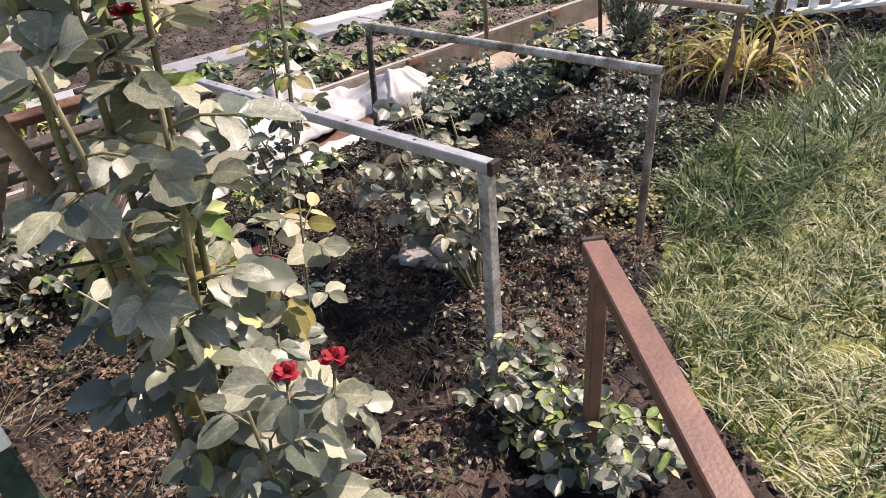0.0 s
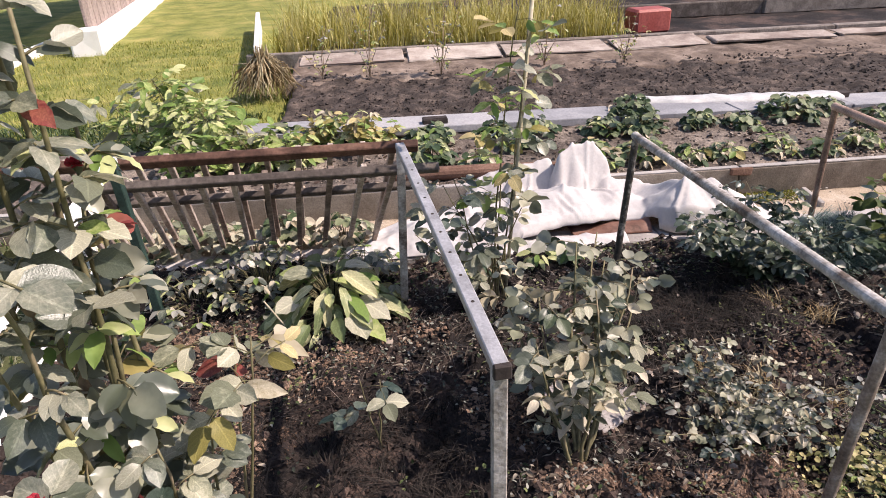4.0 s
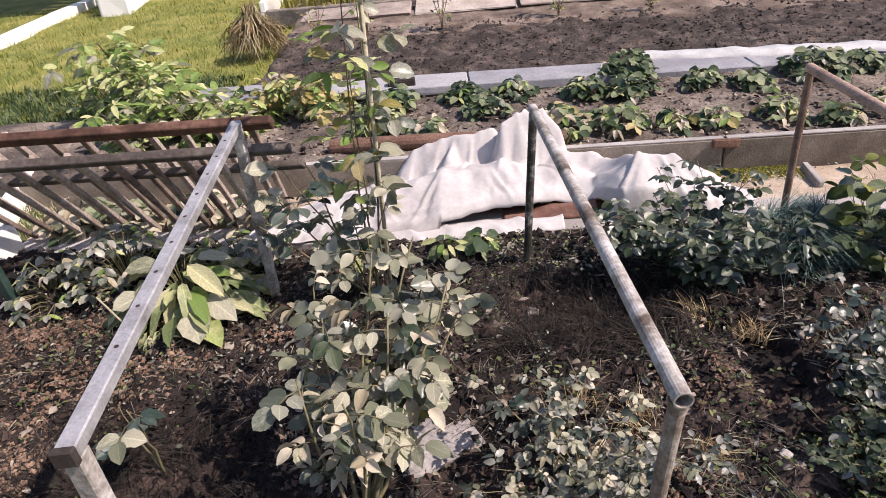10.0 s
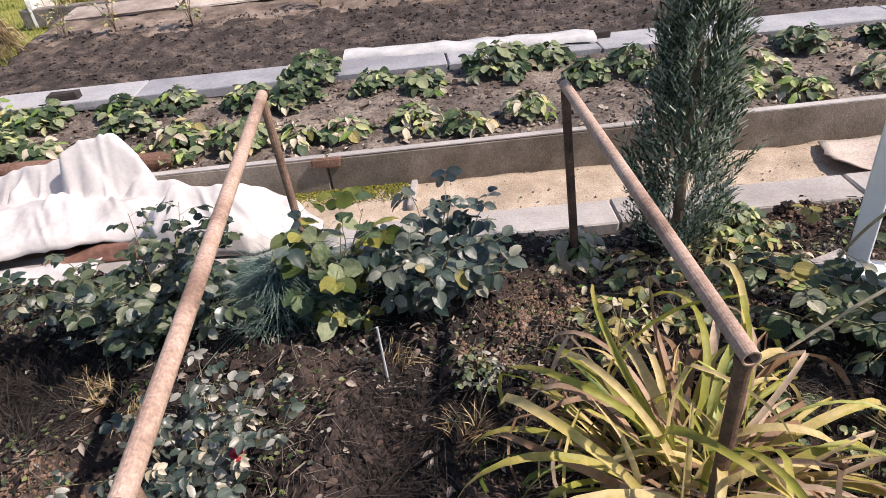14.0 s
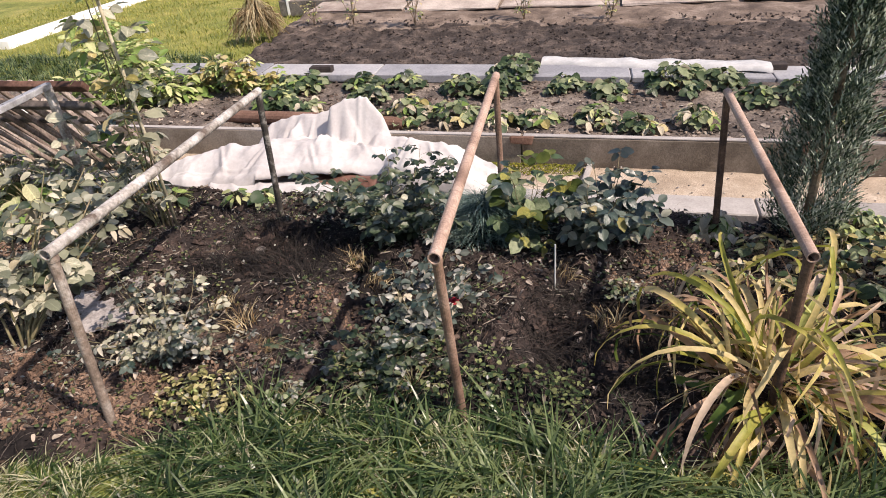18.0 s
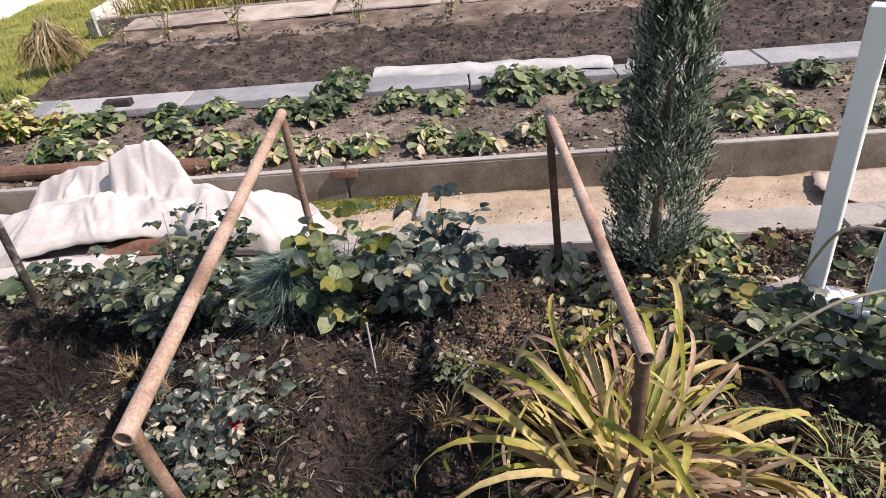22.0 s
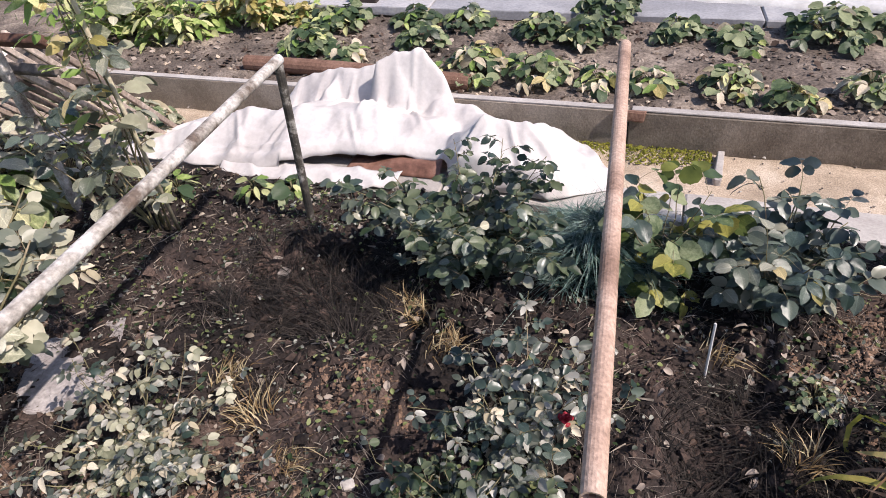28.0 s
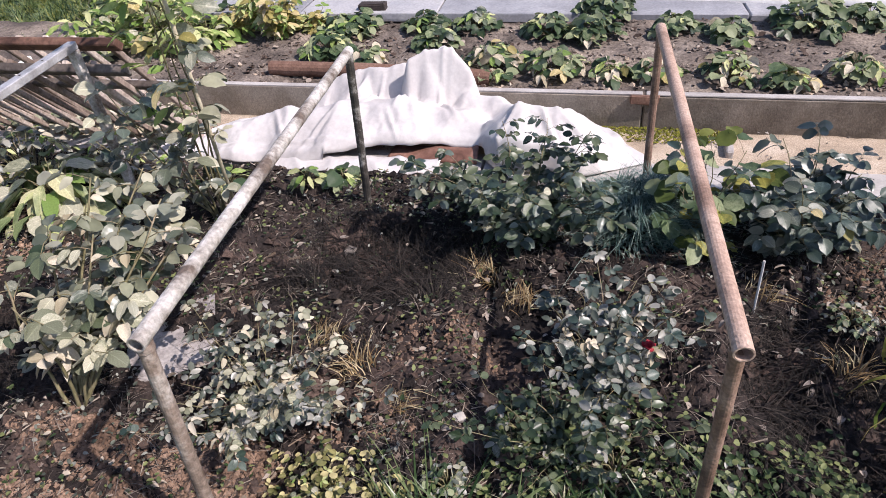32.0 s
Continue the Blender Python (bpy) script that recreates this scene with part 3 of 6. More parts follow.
def tuft(n, x0, x1, y0, y1, length, width, seed, z, lean=0.5, mask=None, segs=3):
    """Grass: n blades over a field, as points and faces for one mesh."""
    g = np.random.RandomState(seed)
    x, y = g.uniform(x0, x1, n), g.uniform(y0, y1, n)
    if mask is not None:
        k = mask(x, y, g)
        x, y = x[k], y[k]
        n = len(x)
    az = g.uniform(-1.3, 1.3, n) + 2.6 * np.sin(x * 9 + 2 * np.sin(y * 7)) + 2.2 * np.sin(y * 11 + 1.7 * np.sin(x * 6))
    ln = length * g.uniform(0.45, 1.25, n) * (1 + 0.35 * np.sin(x * 15 + 3 * np.sin(y * 12)))
    le, ws = lean * g.uniform(0.2, 1.5, n), width * g.uniform(0.6, 1.3, n)
    zz = z(x, y) if callable(z) else np.full(n, z)
    rows = []
    for s in range(segs + 1):
        t = s / segs
        fwd, up = ln * le * t * t, ln * (t - 0.35 * le * t * t)
        w = ws * (1 - t ** 1.5) * 0.5 + 0.0002
        cx, cy = x + np.cos(az) * fwd, y + np.sin(az) * fwd
        rows.append(np.stack([np.stack([cx - np.sin(az) * w, cy + np.cos(az) * w, zz + up], 1), np.stack([cx + np.sin(az) * w, cy - np.cos(az) * w, zz + up], 1)], 1))
    v = np.stack(rows, 1).reshape(-1, 3)
    f = []
    per = 2 * (segs + 1)
    for i in range(n):
        o = i * per
        for s in range(segs):
            a = o + 2 * s
            f.append((a, a + 1, a + 3, a + 2))
    return v.tolist(), f


def clumped(n, per, x0, x1, y0, y1, length, width, seed, z, mask, lean=1.2, segs=3):
    """Turf in tufts: about per blades spread outwards from each of n crowns."""
    g = np.random.RandomState(seed)
    x, y = g.uniform(x0, x1, n), g.uniform(y0, y1, n)
    k = mask(x, y, g)
    x, y = x[k], y[k]
    zc, big = z(x, y), g.uniform(0.55, 1.35, len(x))
    x, y, zc, big = (np.repeat(a, per) for a in (x, y, zc, big))
    m = len(x)
    az, rad = g.uniform(0, 2 * np.pi, m), 0.022 * np.sqrt(g.uniform(0, 1, m))
    x, y = x + np.cos(az) * rad, y + np.sin(az) * rad
    az = az + g.uniform(-0.6, 0.6, m)
    ln, le, ws = length * big * g.uniform(0.5, 1.2, m), lean * g.uniform(0.25, 1.3, m), width * g.uniform(0.6, 1.3, m)
    rows = []
    for s in range(segs + 1):
        t = s / segs
        fwd, up = ln * le * t * t, ln * (t - 0.4 * le * t * t)
        w = ws * (1 - t ** 1.7) * 0.5 + 0.0002
        cx, cy = x + np.cos(az) * fwd, y + np.sin(az) * fwd
        rows.append(np.stack([np.stack([cx - np.sin(az) * w, cy + np.cos(az) * w, zc + up], 1), np.stack([cx + np.sin(az) * w, cy - np.cos(az) * w, zc + up], 1)], 1))
    v = np.stack(rows, 1).reshape(-1, 3)
    o = np.arange(m)[:, None] * (2 * (segs + 1)) + 2 * np.arange(segs)[None, :]
    f = np.stack([o, o + 1, o + 3, o + 2], 2).reshape(-1, 4)
    return v.tolist(), [tuple(q) for q in f.tolist()]


def sheet(name, x0, x1, y0, y1, res, height, material, label, kind="structure", category="ground"):
    """A piece of ground as a fine sheet with its own relief and a skirt that goes down."""
    nx, ny = int((x1 - x0) / res) + 1, int((y1 - y0) / res) + 1
    v, f = [], []
    for j in range(ny):
        for i in range(nx):
            x, y = x0 + (x1 - x0) * i / (nx - 1), y0 + (y1 - y0) * j / (ny - 1)
            edge = min(i, nx - 1 - i, j, ny - 1 - j)
            v.append((x, y, height(x, y) - (0.12 if edge == 0 else 0)))
    for j in range(ny - 1):
        for i in range(nx - 1):
            a = j * nx + i
            f.append((a, a + 1, a + nx + 1, a + nx))
    ob = new(name, mesh_of(name, v, f, material, True))
    return tagged(ob, label, category, kind=kind)


def litter(n, x0, x1, y0, y1, z, size, seed, mask=None):
    """Small dry leaves lying at odd angles, as points and faces for one mesh."""
    r = random.Random(seed)
    v, f = [], []
    while n > 0:
        n -= 1
        x, y = r.uniform(x0, x1), r.uniform(y0, y1)
        if mask and not mask(x, y, r):
            continue
        s, a = size * r.uniform(0.4, 1.5), r.uniform(0, 6.28)
        m = Matrix.Translation((x, y, z(x, y) + 0.004 + 0.2 * s * r.random())) @ Euler((r.uniform(-0.6, 0.6), r.uniform(-0.6, 0.6), a)).to_matrix().to_4x4()
        k = len(v)
        w, cu = r.uniform(0.3, 0.5), r.uniform(-0.2, 0.35)
        for px, py in ((0, -0.5), (w * 0.8, -0.2), (w, 0.15), (0.1, 0.6), (-w, 0.12), (-w * 0.75, -0.25), (0, 0)):
            v.append(m @ Vector((px * s, py * s, (px * px * 2 - 0.1) * cu * s)))
        f += [(k + 6, k + i, k + (i + 1) % 6) for i in range(6)]
    return v, f


def bits_of(n, x0, x1, y0, y1, z, size, seed, mask=None):
    """Clods or pebbles: lumpy little solids, as points and faces for one mesh."""
    r = random.Random(seed)
    v, f = [], []
    oct_f = ((0, 1, 2), (0, 2, 3), (0, 3, 4), (0, 4, 1), (5, 2, 1), (5, 3, 2), (5, 4, 3), (5, 1, 4))
    for _ in range(n):
        x, y = r.uniform(x0, x1), r.uniform(y0, y1)
        if mask and not mask(x, y, r):
            continue
        s = size * (0.25 + 1.3 * r.random() ** 3)
        c = Vector((x, y, z(x, y) + s * 0.15))
        k = len(v)
        a0 = r.uniform(0, 6)
        v.append(c + Vector((r.uniform(-0.3, 0.3) * s, 0, s * r.uniform(0.35, 0.7))))
        for q in range(4):
            a = a0 + q * 1.57 + r.uniform(-0.4, 0.4)
            v.append(c + Vector((math.cos(a), math.sin(a), r.uniform(-0.3, 0.4))) * s * r.uniform(0.5, 0.9))
        v.append(c - Vector((0, 0, s * 0.5)))
        f += [tuple(k + i for i in q) for q in oct_f]
    return v, f


def straws(n, x0, x1, y0, y1, z, length, seed, mask=None):
    r = random.Random(seed)
    v, f = [], []
    for _ in range(n):
        x, y = r.uniform(x0, x1), r.uniform(y0, y1)
        if mask and not mask(x, y, r):
            continue
        a, ln, w = r.uniform(0, 6.28), length * r.uniform(0.3, 1.4), 0.0013 * r.uniform(0.6, 1.6)
        dx, dy = math.cos(a) * ln / 2, math.sin(a) * ln / 2
        h = z(x, y) + 0.008
        k = len(v)
        v += [(x - dx, y - dy, h + r.uniform(-0.006, 0.006)), (x + dx, y + dy, h + r.uniform(-0.006, 0.012)), (x + dx + w * dy / ln * 2, y + dy - w * dx / ln * 2, h), (x - dx + w * dy / ln * 2, y - dy - w * dx / ln * 2, h), (x, y, h + 0.004)]
        f += [(k, k + 1, k + 4), (k + 1, k + 2, k + 4), (k + 2, k + 3, k + 4), (k + 3, k, k + 4)]
    return v, f


def nz(x, y, s, seed=0.0):
    return noise.noise(Vector((x * s, y * s, seed)))


# ---------------------------------------------------------------- ground
EDGE = ((-9.0, -1.75), (-2.3, -1.6), (-1.85, -1.05), (-1.4, -0.48), (-0.8, -0.2), (-0.35, -0.05), (9.0, -0.03))


def bed_edge(x):
    """The line where the lawn ends and the bed begins."""
    return float(np.interp(x, [p[0] for p in EDGE], [p[1] for p in EDGE])) + 0.03 * math.sin(x * 7.0) + 0.02 * math.sin(x * 17.0)


def dark_hollow(x, y):
    """How far a spot lies inside the dark hollows, 0 to 1. The last three stand in for shade of daylily, rail and
    balustrade.
    """
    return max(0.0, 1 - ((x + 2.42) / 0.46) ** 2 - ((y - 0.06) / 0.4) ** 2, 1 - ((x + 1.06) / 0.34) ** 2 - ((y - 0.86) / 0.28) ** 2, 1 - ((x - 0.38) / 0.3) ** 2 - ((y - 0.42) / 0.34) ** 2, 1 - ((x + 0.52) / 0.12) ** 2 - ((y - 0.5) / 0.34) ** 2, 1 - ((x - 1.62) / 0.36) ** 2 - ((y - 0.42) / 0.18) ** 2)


def bed_z(x, y):
    edge = min(1.0, max(0.0, (y - bed_edge(x) + 0.1) / 0.22)) * min(1.0, max(0.0, (1.58 - y) / 0.12))
    rough = 0.045 * nz(x, y, 2.2, 3) + 0.05 * nz(x, y, 6, 5) + 0.045 * abs(nz(x, y, 13, 8)) + 0.014 * nz(x, y, 33, 9)
    return -0.085 + edge * 0.09 - 0.05 * min(1.0, 2 * dark_hollow(x, y)) + rough * (0.25 + 0.75 * edge) + max(0.0, -x - 1.6) * 0.03 * edge


def berry_z(x, y):
    return 0.075 + (y - 2.25) * 0.02 + 0.022 * nz(x, y, 3, 12) + 0.014 * nz(x, y, 8, 2) + 0.007 * nz(x, y, 26, 4)


def far_z(x, y):
    rise = max(0.0, y - 5.1) * 0.12
    return 0.07 + rise + 0.045 * nz(x, y, 2.6, 22) + 0.035 * nz(x, y, 7, 23) + 0.015 * nz(x, y, 22, 24)


def lawn_z(x, y):
    rim = max(0.0, -7.5 - x, x - 6.5, -6.5 - y) / 1.5
    return -0.035 - 0.1 * rim * rim + 0.02 * nz(x, y, 1.4, 31) - 0.08 * min(1.0, max(0.0, (y - bed_edge(x) - 0.02) / 0.1))


gv, gf = [], []
rings = (-400, -60, -20, -9, 0, 9, 20, 60, 400)
for gy in rings:
    for gx in rings:
        gv.append((gx, gy, -0.13))
for j in range(8):
    for i in range(8):
        a = j * 9 + i
        gf.append((a, a + 1, a + 10, a + 9))
tagged(new("ground", mesh_of("ground", gv, gf, LAWNBASE)), "turf and bare earth stretching away under the garden", "ground", kind="structure")
sheet("lawn", -9, 8, -8.0, 0.15, 0.075, lawn_z, LAWNBASE, "mown turf of green and straw-coloured grass beside the rose bed", category="lawn")
sheet("bed_soil", -3.78, 4.2, -1.9, 1.6, 0.022, bed_z, SOIL, "dark crumbly soil of the rose bed", category="soil")
sheet("berry_bed_soil", -6.5, 4.2, 2.245, 3.42, 0.025, berry_z, PALESOIL, "dry greyish soil of the strawberry bed", category="soil")
sheet("far_bed_soil", -3.3, 5.5, 3.86, 5.45, 0.03, far_z, FARSOIL, "freshly dug dark soil beyond the plank path", category="soil")
sheet("far_bank", -3.4, 6.2, 5.3, 6.64, 0.04, lambda x, y: 0.1 + (y - 5.3) * 0.05 + 0.03 * nz(x, y, 3, 42) + 0.012 * nz(x, y, 12, 43), BANK, "bare sandy bank along the far bed", category="soil")
sheet("path_sand", -6.5, 4.2, 1.56, 2.21, 0.03, lambda x, y: -0.062 + 0.012 * nz(x, y, 6, 40) + 0.005 * nz(x, y, 20, 41), SAND, "trodden sandy path between the two beds", category="path")
sheet("far_lawn", -22, -3.2, 2.6, 40, 0.3, lambda x, y: 0.0 + 0.03 * nz(x, y, 1.2, 50), LAWNBASE, "sunlit mown lawn beyond the beds", category="lawn")
# Shade on this lawn is the darker turf colour.
sheet("left_lawn", -7.5, -3.86, -1.0, 2.2, 0.08, lambda x, y: -0.03 + 0.02 * nz(x, y, 1.2, 51), GROUND, "mown turf beside the white edging, shade put into its colour", category="lawn")
sheet("back_soil", -3.4, 7, 6.7, 12, 0.15, lambda x, y: 0.16 + 0.04 * nz(x, y, 3, 55), SOIL, "dark soil behind the timber edging", category="soil")


def not_bed(x, y, g):
    e = np.vectorize(bed_edge)(x)
    tufty = 0.55 + 0.45 * np.sin(x * 23 + 3 * np.sin(y * 17)) * np.sin(y * 19 + 2 * np.sin(x * 13))
    return (g.uniform(0, 1, len(x)) < np.clip((e + 0.05 - y) / 0.14, 0, 1)) & (g.uniform(0, 1, len(x)) < tufty + 0.25)


def dry_turf(x, y, g):
    return not_bed(x, y, g) & (g.uniform(0, 1, len(x)) < np.clip((1.4 - x + 0.3 * np.sin(3 * y)) / 1.0, 0, 1)) & (g.uniform(0, 1, len(x)) < np.clip((y + 2.5) / 0.9, 0, 1)) & (g.uniform(0, 1, len(x)) < np.clip((x + 3.2) / 0.7, 0, 1))


def lush_turf(x, y, g):
    return not_bed(x, y, g) & (g.uniform(0, 1, len(x)) < np.clip((x - 0.3 - 0.3 * np.sin(3 * y)) / 1.0, 0, 1)) & (g.uniform(0, 1, len(x)) < np.clip((y + 2.4) / 1.1, 0, 1)) & (g.uniform(0, 1, len(x)) < np.clip((2.9 - x) / 1.0, 0, 1))


lz = np.vectorize(lawn_z)
tagged(part("lawn_tufts", *clumped(6200, 13, -3.2, 1.5, -2.3, 0.1, 0.085, 0.0065, 33, lz, dry_turf), GRASS), "tufts of green and yellow lawn grass", "grass", kind="stuff")
tagged(part("lawn_grass", *tuft(58000, -3.2, 1.5, -2.5, 0.1, 0.05, 0.0055, 3, lz, 1.5, dry_turf), GRASS), "ragged green and yellow lawn grass", "grass", kind="stuff")
# Right-hand and edge grass carries its shade in the blade colour.
tagged(part("lawn_grass", *tuft(38000, -0.4, 2.9, -2.4, 0.1, 0.08, 0.008, 8, lz, 1.4, lush_turf), LUSH_SHADED), "thick green lawn grass", "grass", kind="stuff")
tagged(part("edge_grass", *tuft(6800, -0.95, 2.0, -0.6, 0.12, 0.15, 0.0115, 7, lz, 1.35, not_bed, segs=5), LUSH_SHADED), "long arching grass along the edge of the bed", "grass", kind="stuff")
tagged(part("lawn_grass", *tuft(26000, -6, 4.5, -4.0, -1.2, 0.07, 0.006, 4, lz, 0.9, segs=2), GRASS), "ragged green and yellow lawn grass", "grass", kind="stuff")
tagged(part("far_lawn_grass", *tuft(26000, -9, -3.1, 2.7, 9.5, 0.06, 0.008, 5, 0.0, 0.8, segs=2), FARGRASS), "sunlit short lawn grass", "grass", kind="stuff")
# Weedy band of the far lawn; its dark green stands in for shade.
tagged(part("weedy_turf", *tuft(11000, -6.4, -3.5, 2.75, 4.6, 0.09, 0.012, 9, 0.0, 1.0, segs=2), LUSH_SHADED), "weedy patch in the far lawn, dark green standing in for shade", "grass", kind="stuff")
tagged(part("left_lawn_grass", *tuft(9000, -5.5, -3.86, -0.6, 2.2, 0.06, 0.006, 6, -0.03, 0.8, segs=2), GRASS), "short lawn grass over the turf darkened as shade", "grass", kind="stuff")



def bedz_of(x, y):
    return np.array([bed_z(a, b) for a, b in zip(x, y)])


def on_bed(x, y, g):
    return y > np.vectorize(bed_edge)(x)


def in_bed(x, y, r):
    return y > bed_edge(x) - 0.02


def clear_bed(x, y, r):
    return in_bed(x, y, r) and dark_hollow(x, y) < 0.3 * r.random()


def clear_beds(x, y, g):
    return on_bed(x, y, g) & (np.vectorize(dark_hollow)(x, y) < 0.15)


# soil crumbs, dead leaves and straw
tagged(part("soil_crumbs", *bits_of(20000, -3.7, 2.9, -1.2, 1.5, bed_z, 0.022, 11, in_bed), CLOD), "clods and crumbs of dark soil", "soil", kind="stuff")
tagged(part("soil_crumbs", *bits_of(26000, -2.6, 2.2, -0.4, 1.3, bed_z, 0.0085, 24, in_bed), CLOD), "fine crumbs of dark soil", "soil", kind="stuff")
tagged(part("soil_clods", *bits_of(5200, -3.7, 2.9, -1.2, 1.5, bed_z, 0.028, 25, in_bed), CLOD), "larger clods of dark soil", "soil", kind="stuff")
tagged(part("dead_stems", *tuft(2600, -1.4, -0.72, 0.6, 1.12, 0.085, 0.003, 221, bedz_of, 2.0, segs=4), DARKROOT), "dark fine dead stems, in places standing in for shade", "litter", kind="stuff")
tagged(part("dead_stems", *tuft(2400, -2.85, -2.1, -0.18, 0.42, 0.06, 0.003, 222, bedz_of, 2.2, on_bed, segs=4), DARKROOT), "dark fine dead stems, in places standing in for shade", "litter", kind="stuff")
# Two patches of dark blades added as shade by the daylily and balustrade.
tagged(part("dead_stems", *tuft(2200, 0.1, 0.68, 0.1, 0.76, 0.06, 0.003, 223, bedz_of, 2.2, on_bed, segs=4), DARKROOT), "dark fine dead stems, in places standing in for shade", "litter", kind="stuff")
tagged(part("dead_stems", *tuft(1500, 1.3, 1.95, 0.26, 0.6, 0.05, 0.003, 224, bedz_of, 2.2, on_bed, segs=4), DARKROOT), "dark fine dead stems, in places standing in for shade", "litter", kind="stuff")
tagged(part("soil_crumbs", *bits_of(4500, -4, 3.6, 2.28, 3.4, berry_z, 0.02, 12), PALESOIL), "dry clods on the strawberry bed", "soil", kind="stuff")
tagged(part("soil_crumbs", *bits_of(7000, -3.2, 4.5, 3.9, 5.6, far_z, 0.02, 13), FARSOIL), "coarse clods of dug soil", "soil", kind="stuff")
tagged(part("sandy_lumps", *bits_of(1500, -3.0, 3.2, 2.27, 2.8, berry_z, 0.02, 26, lambda x, y, r: nz(x, y, 2.0, 27) + 0.5 > 1.1 * r.random() + (y - 2.27)), SAND), "pale sandy lumps along the board", "soil", kind="stuff")
tagged(part("path_pebbles", *bits_of(900, -3.5, 3.5, 1.8, 2.2, lambda x, y: -0.058, 0.008, 14), STONE), "small pebbles and crumbs on the path", "gravel", kind="stuff")
tagged(part("dead_leaves", *litter(2500, -3.6, 2.9, -0.6, 1.5, bed_z, 0.026, 15, lambda x, y, r: clear_bed(x, y, r) and r.random() < (0.25 + 0.75 * (nz(x, y, 1.7, 60) > 0.0)) * (1.0 if x < -0.2 else 0.35)), FALLEN), "curled pale brown fallen leaves on the soil", "leaf litter", kind="stuff")
tagged(part("leaf_flecks", *litter(3900, -3.6, 2.9, -0.9, 1.5, bed_z, 0.011, 19, lambda x, y, r: clear_bed(x, y, r) and r.random() < (0.35 + 0.65 * (nz(x, y, 1.1, 61) > -0.05)) * (1.0 if x < -0.2 else 0.28)), FALLEN), "pale flecks of dead leaf on the soil", "leaf litter", kind="stuff")
tagged(part("dead_leaves", *litter(1500, -4, 3.4, 2.3, 3.4, berry_z, 0.03, 16), FALLEN), "curled brown fallen leaves", "leaf litter", kind="stuff")
tagged(part("straw", *straws(6800, -3.6, 2.9, -0.9, 1.5, bed_z, 0.045, 17, clear_bed), TWIG), "dry stalks and straw strewn over the soil", "straw", kind="stuff")
tagged(part("straw", *straws(1200, -2.8, 2.0, -1.6, -0.1, lambda x, y: lawn_z(x, y) + 0.03, 0.06, 18), TWIG), "dry straw lying in the grass", "straw", kind="stuff")

tagged(part("rootlets", *tuft(21000, -3.4, 2.4, -0.6, 1.4, 0.042, 0.0022, 220, bedz_of, 2.2, clear_beds), ROOT), "fine dark rootlets and dead stems on the soil", "litter", kind="stuff")
for k, (ms, n, s, name, lab) in enumerate(((M_GREY, 4200, 0.013, "weeds", "tiny grey-green weeds carpeting the soil"), (M_SHADE, 5600, 0.014, "weeds", "small dark green weeds on the soil"), (M_PALE, 700, 0.02, "leaf_scraps", "withered cream leaf scraps on the soil"))):
    wr = random.Random(230 + k)
    lumps = []
    while len(lumps) < n:
        x, y = wr.uniform(-3.5, 2.6), wr.uniform(-0.6, 1.45)
        if x > -0.3 and k != 1 and wr.random() < (0.3 if k == 0 else 0.65):
            continue
        if y < bed_edge(x) or dark_hollow(x, y) > 0.1 and wr.random() < 0.8 or nz(x, y, 2.0, 80 + k) + 0.5 * nz(x, y, 6.0, 90 + k) < wr.uniform(-0.25, 0.3):
            continue
        m = leaf_pose((x, y, bed_z(x, y) + wr.uniform(0.004, 0.03)), (wr.uniform(-1, 1), wr.uniform(-1, 1), wr.uniform(-0.2, 0.4)), s * wr.uniform(0.6, 1.5), 0, (wr.uniform(-0.6, 0.6), wr.uniform(-0.6, 0.6), 1))
        me = wr.choice(ms)
        lumps.append(([m @ q.co for q in me.vertices], [tuple(p.vertices) for p in me.polygons]))
    tagged(part(name, *joined(lumps), WEEDS[k], smooth=True), lab, "weeds", kind="stuff")
for k, (cx, cy, rx, ry, n) in enumerate(((-1.95, 0.28, 0.2, 0.2, 500), (-1.75, -0.35, 0.35, 0.12, 900), (-1.72, -0.1, 0.26, 0.09, 420), (-1.24, -0.07, 0.16, 0.07, 220), (-2.6, 0.62, 0.2, 0.06, 120), (-2.3, 0.75, 0.2, 0.08, 90), (1.62, 1.42, 0.4, 0.12, 420), (1.1, 1.2, 0.4, 0.22, 900), (0.72, 1.0, 0.2, 0.16, 400), (1.35, 0.95, 0.3, 0.14, 400), (-1.3, -0.2, 0.34, 0.16, 900), (-1.66, -0.1, 0.14, 0.12, 300), (-0.75, 0.45, 0.25, 0.12, 200), (0.55, 0.85, 0.12, 0.08, 200), (-2.7, 0.45, 0.2, 0.1, 80), (-3.05, 0.86, 0.26, 0.14, 420), (-2.85, 0.55, 0.3, 0.12, 320), (-0.95, 0.12, 0.2, 0.12, 160), (1.5, 1.15, 0.25, 0.12, 300), (0.72, 0.62, 0.14, 0.16, 240), (-2.98, 0.2, 0.3, 0.3, 520), (-2.55, -0.38, 0.3, 0.16, 360), (-3.3, 0.75, 0.25, 0.2, 260))):
    tagged(part("dry_clods", *bits_of(n * 13, cx - rx, cx + rx, cy - ry, cy + ry, bed_z, 0.0115, 200 + k, lambda x, y, r, cx=cx, cy=cy, rx=rx, ry=ry: ((x - cx) / rx) ** 2 + ((y - cy) / ry) ** 2 < r.random()), REDCLOD), "heap of dry reddish clods turned up in the bed", "soil", kind="stuff")
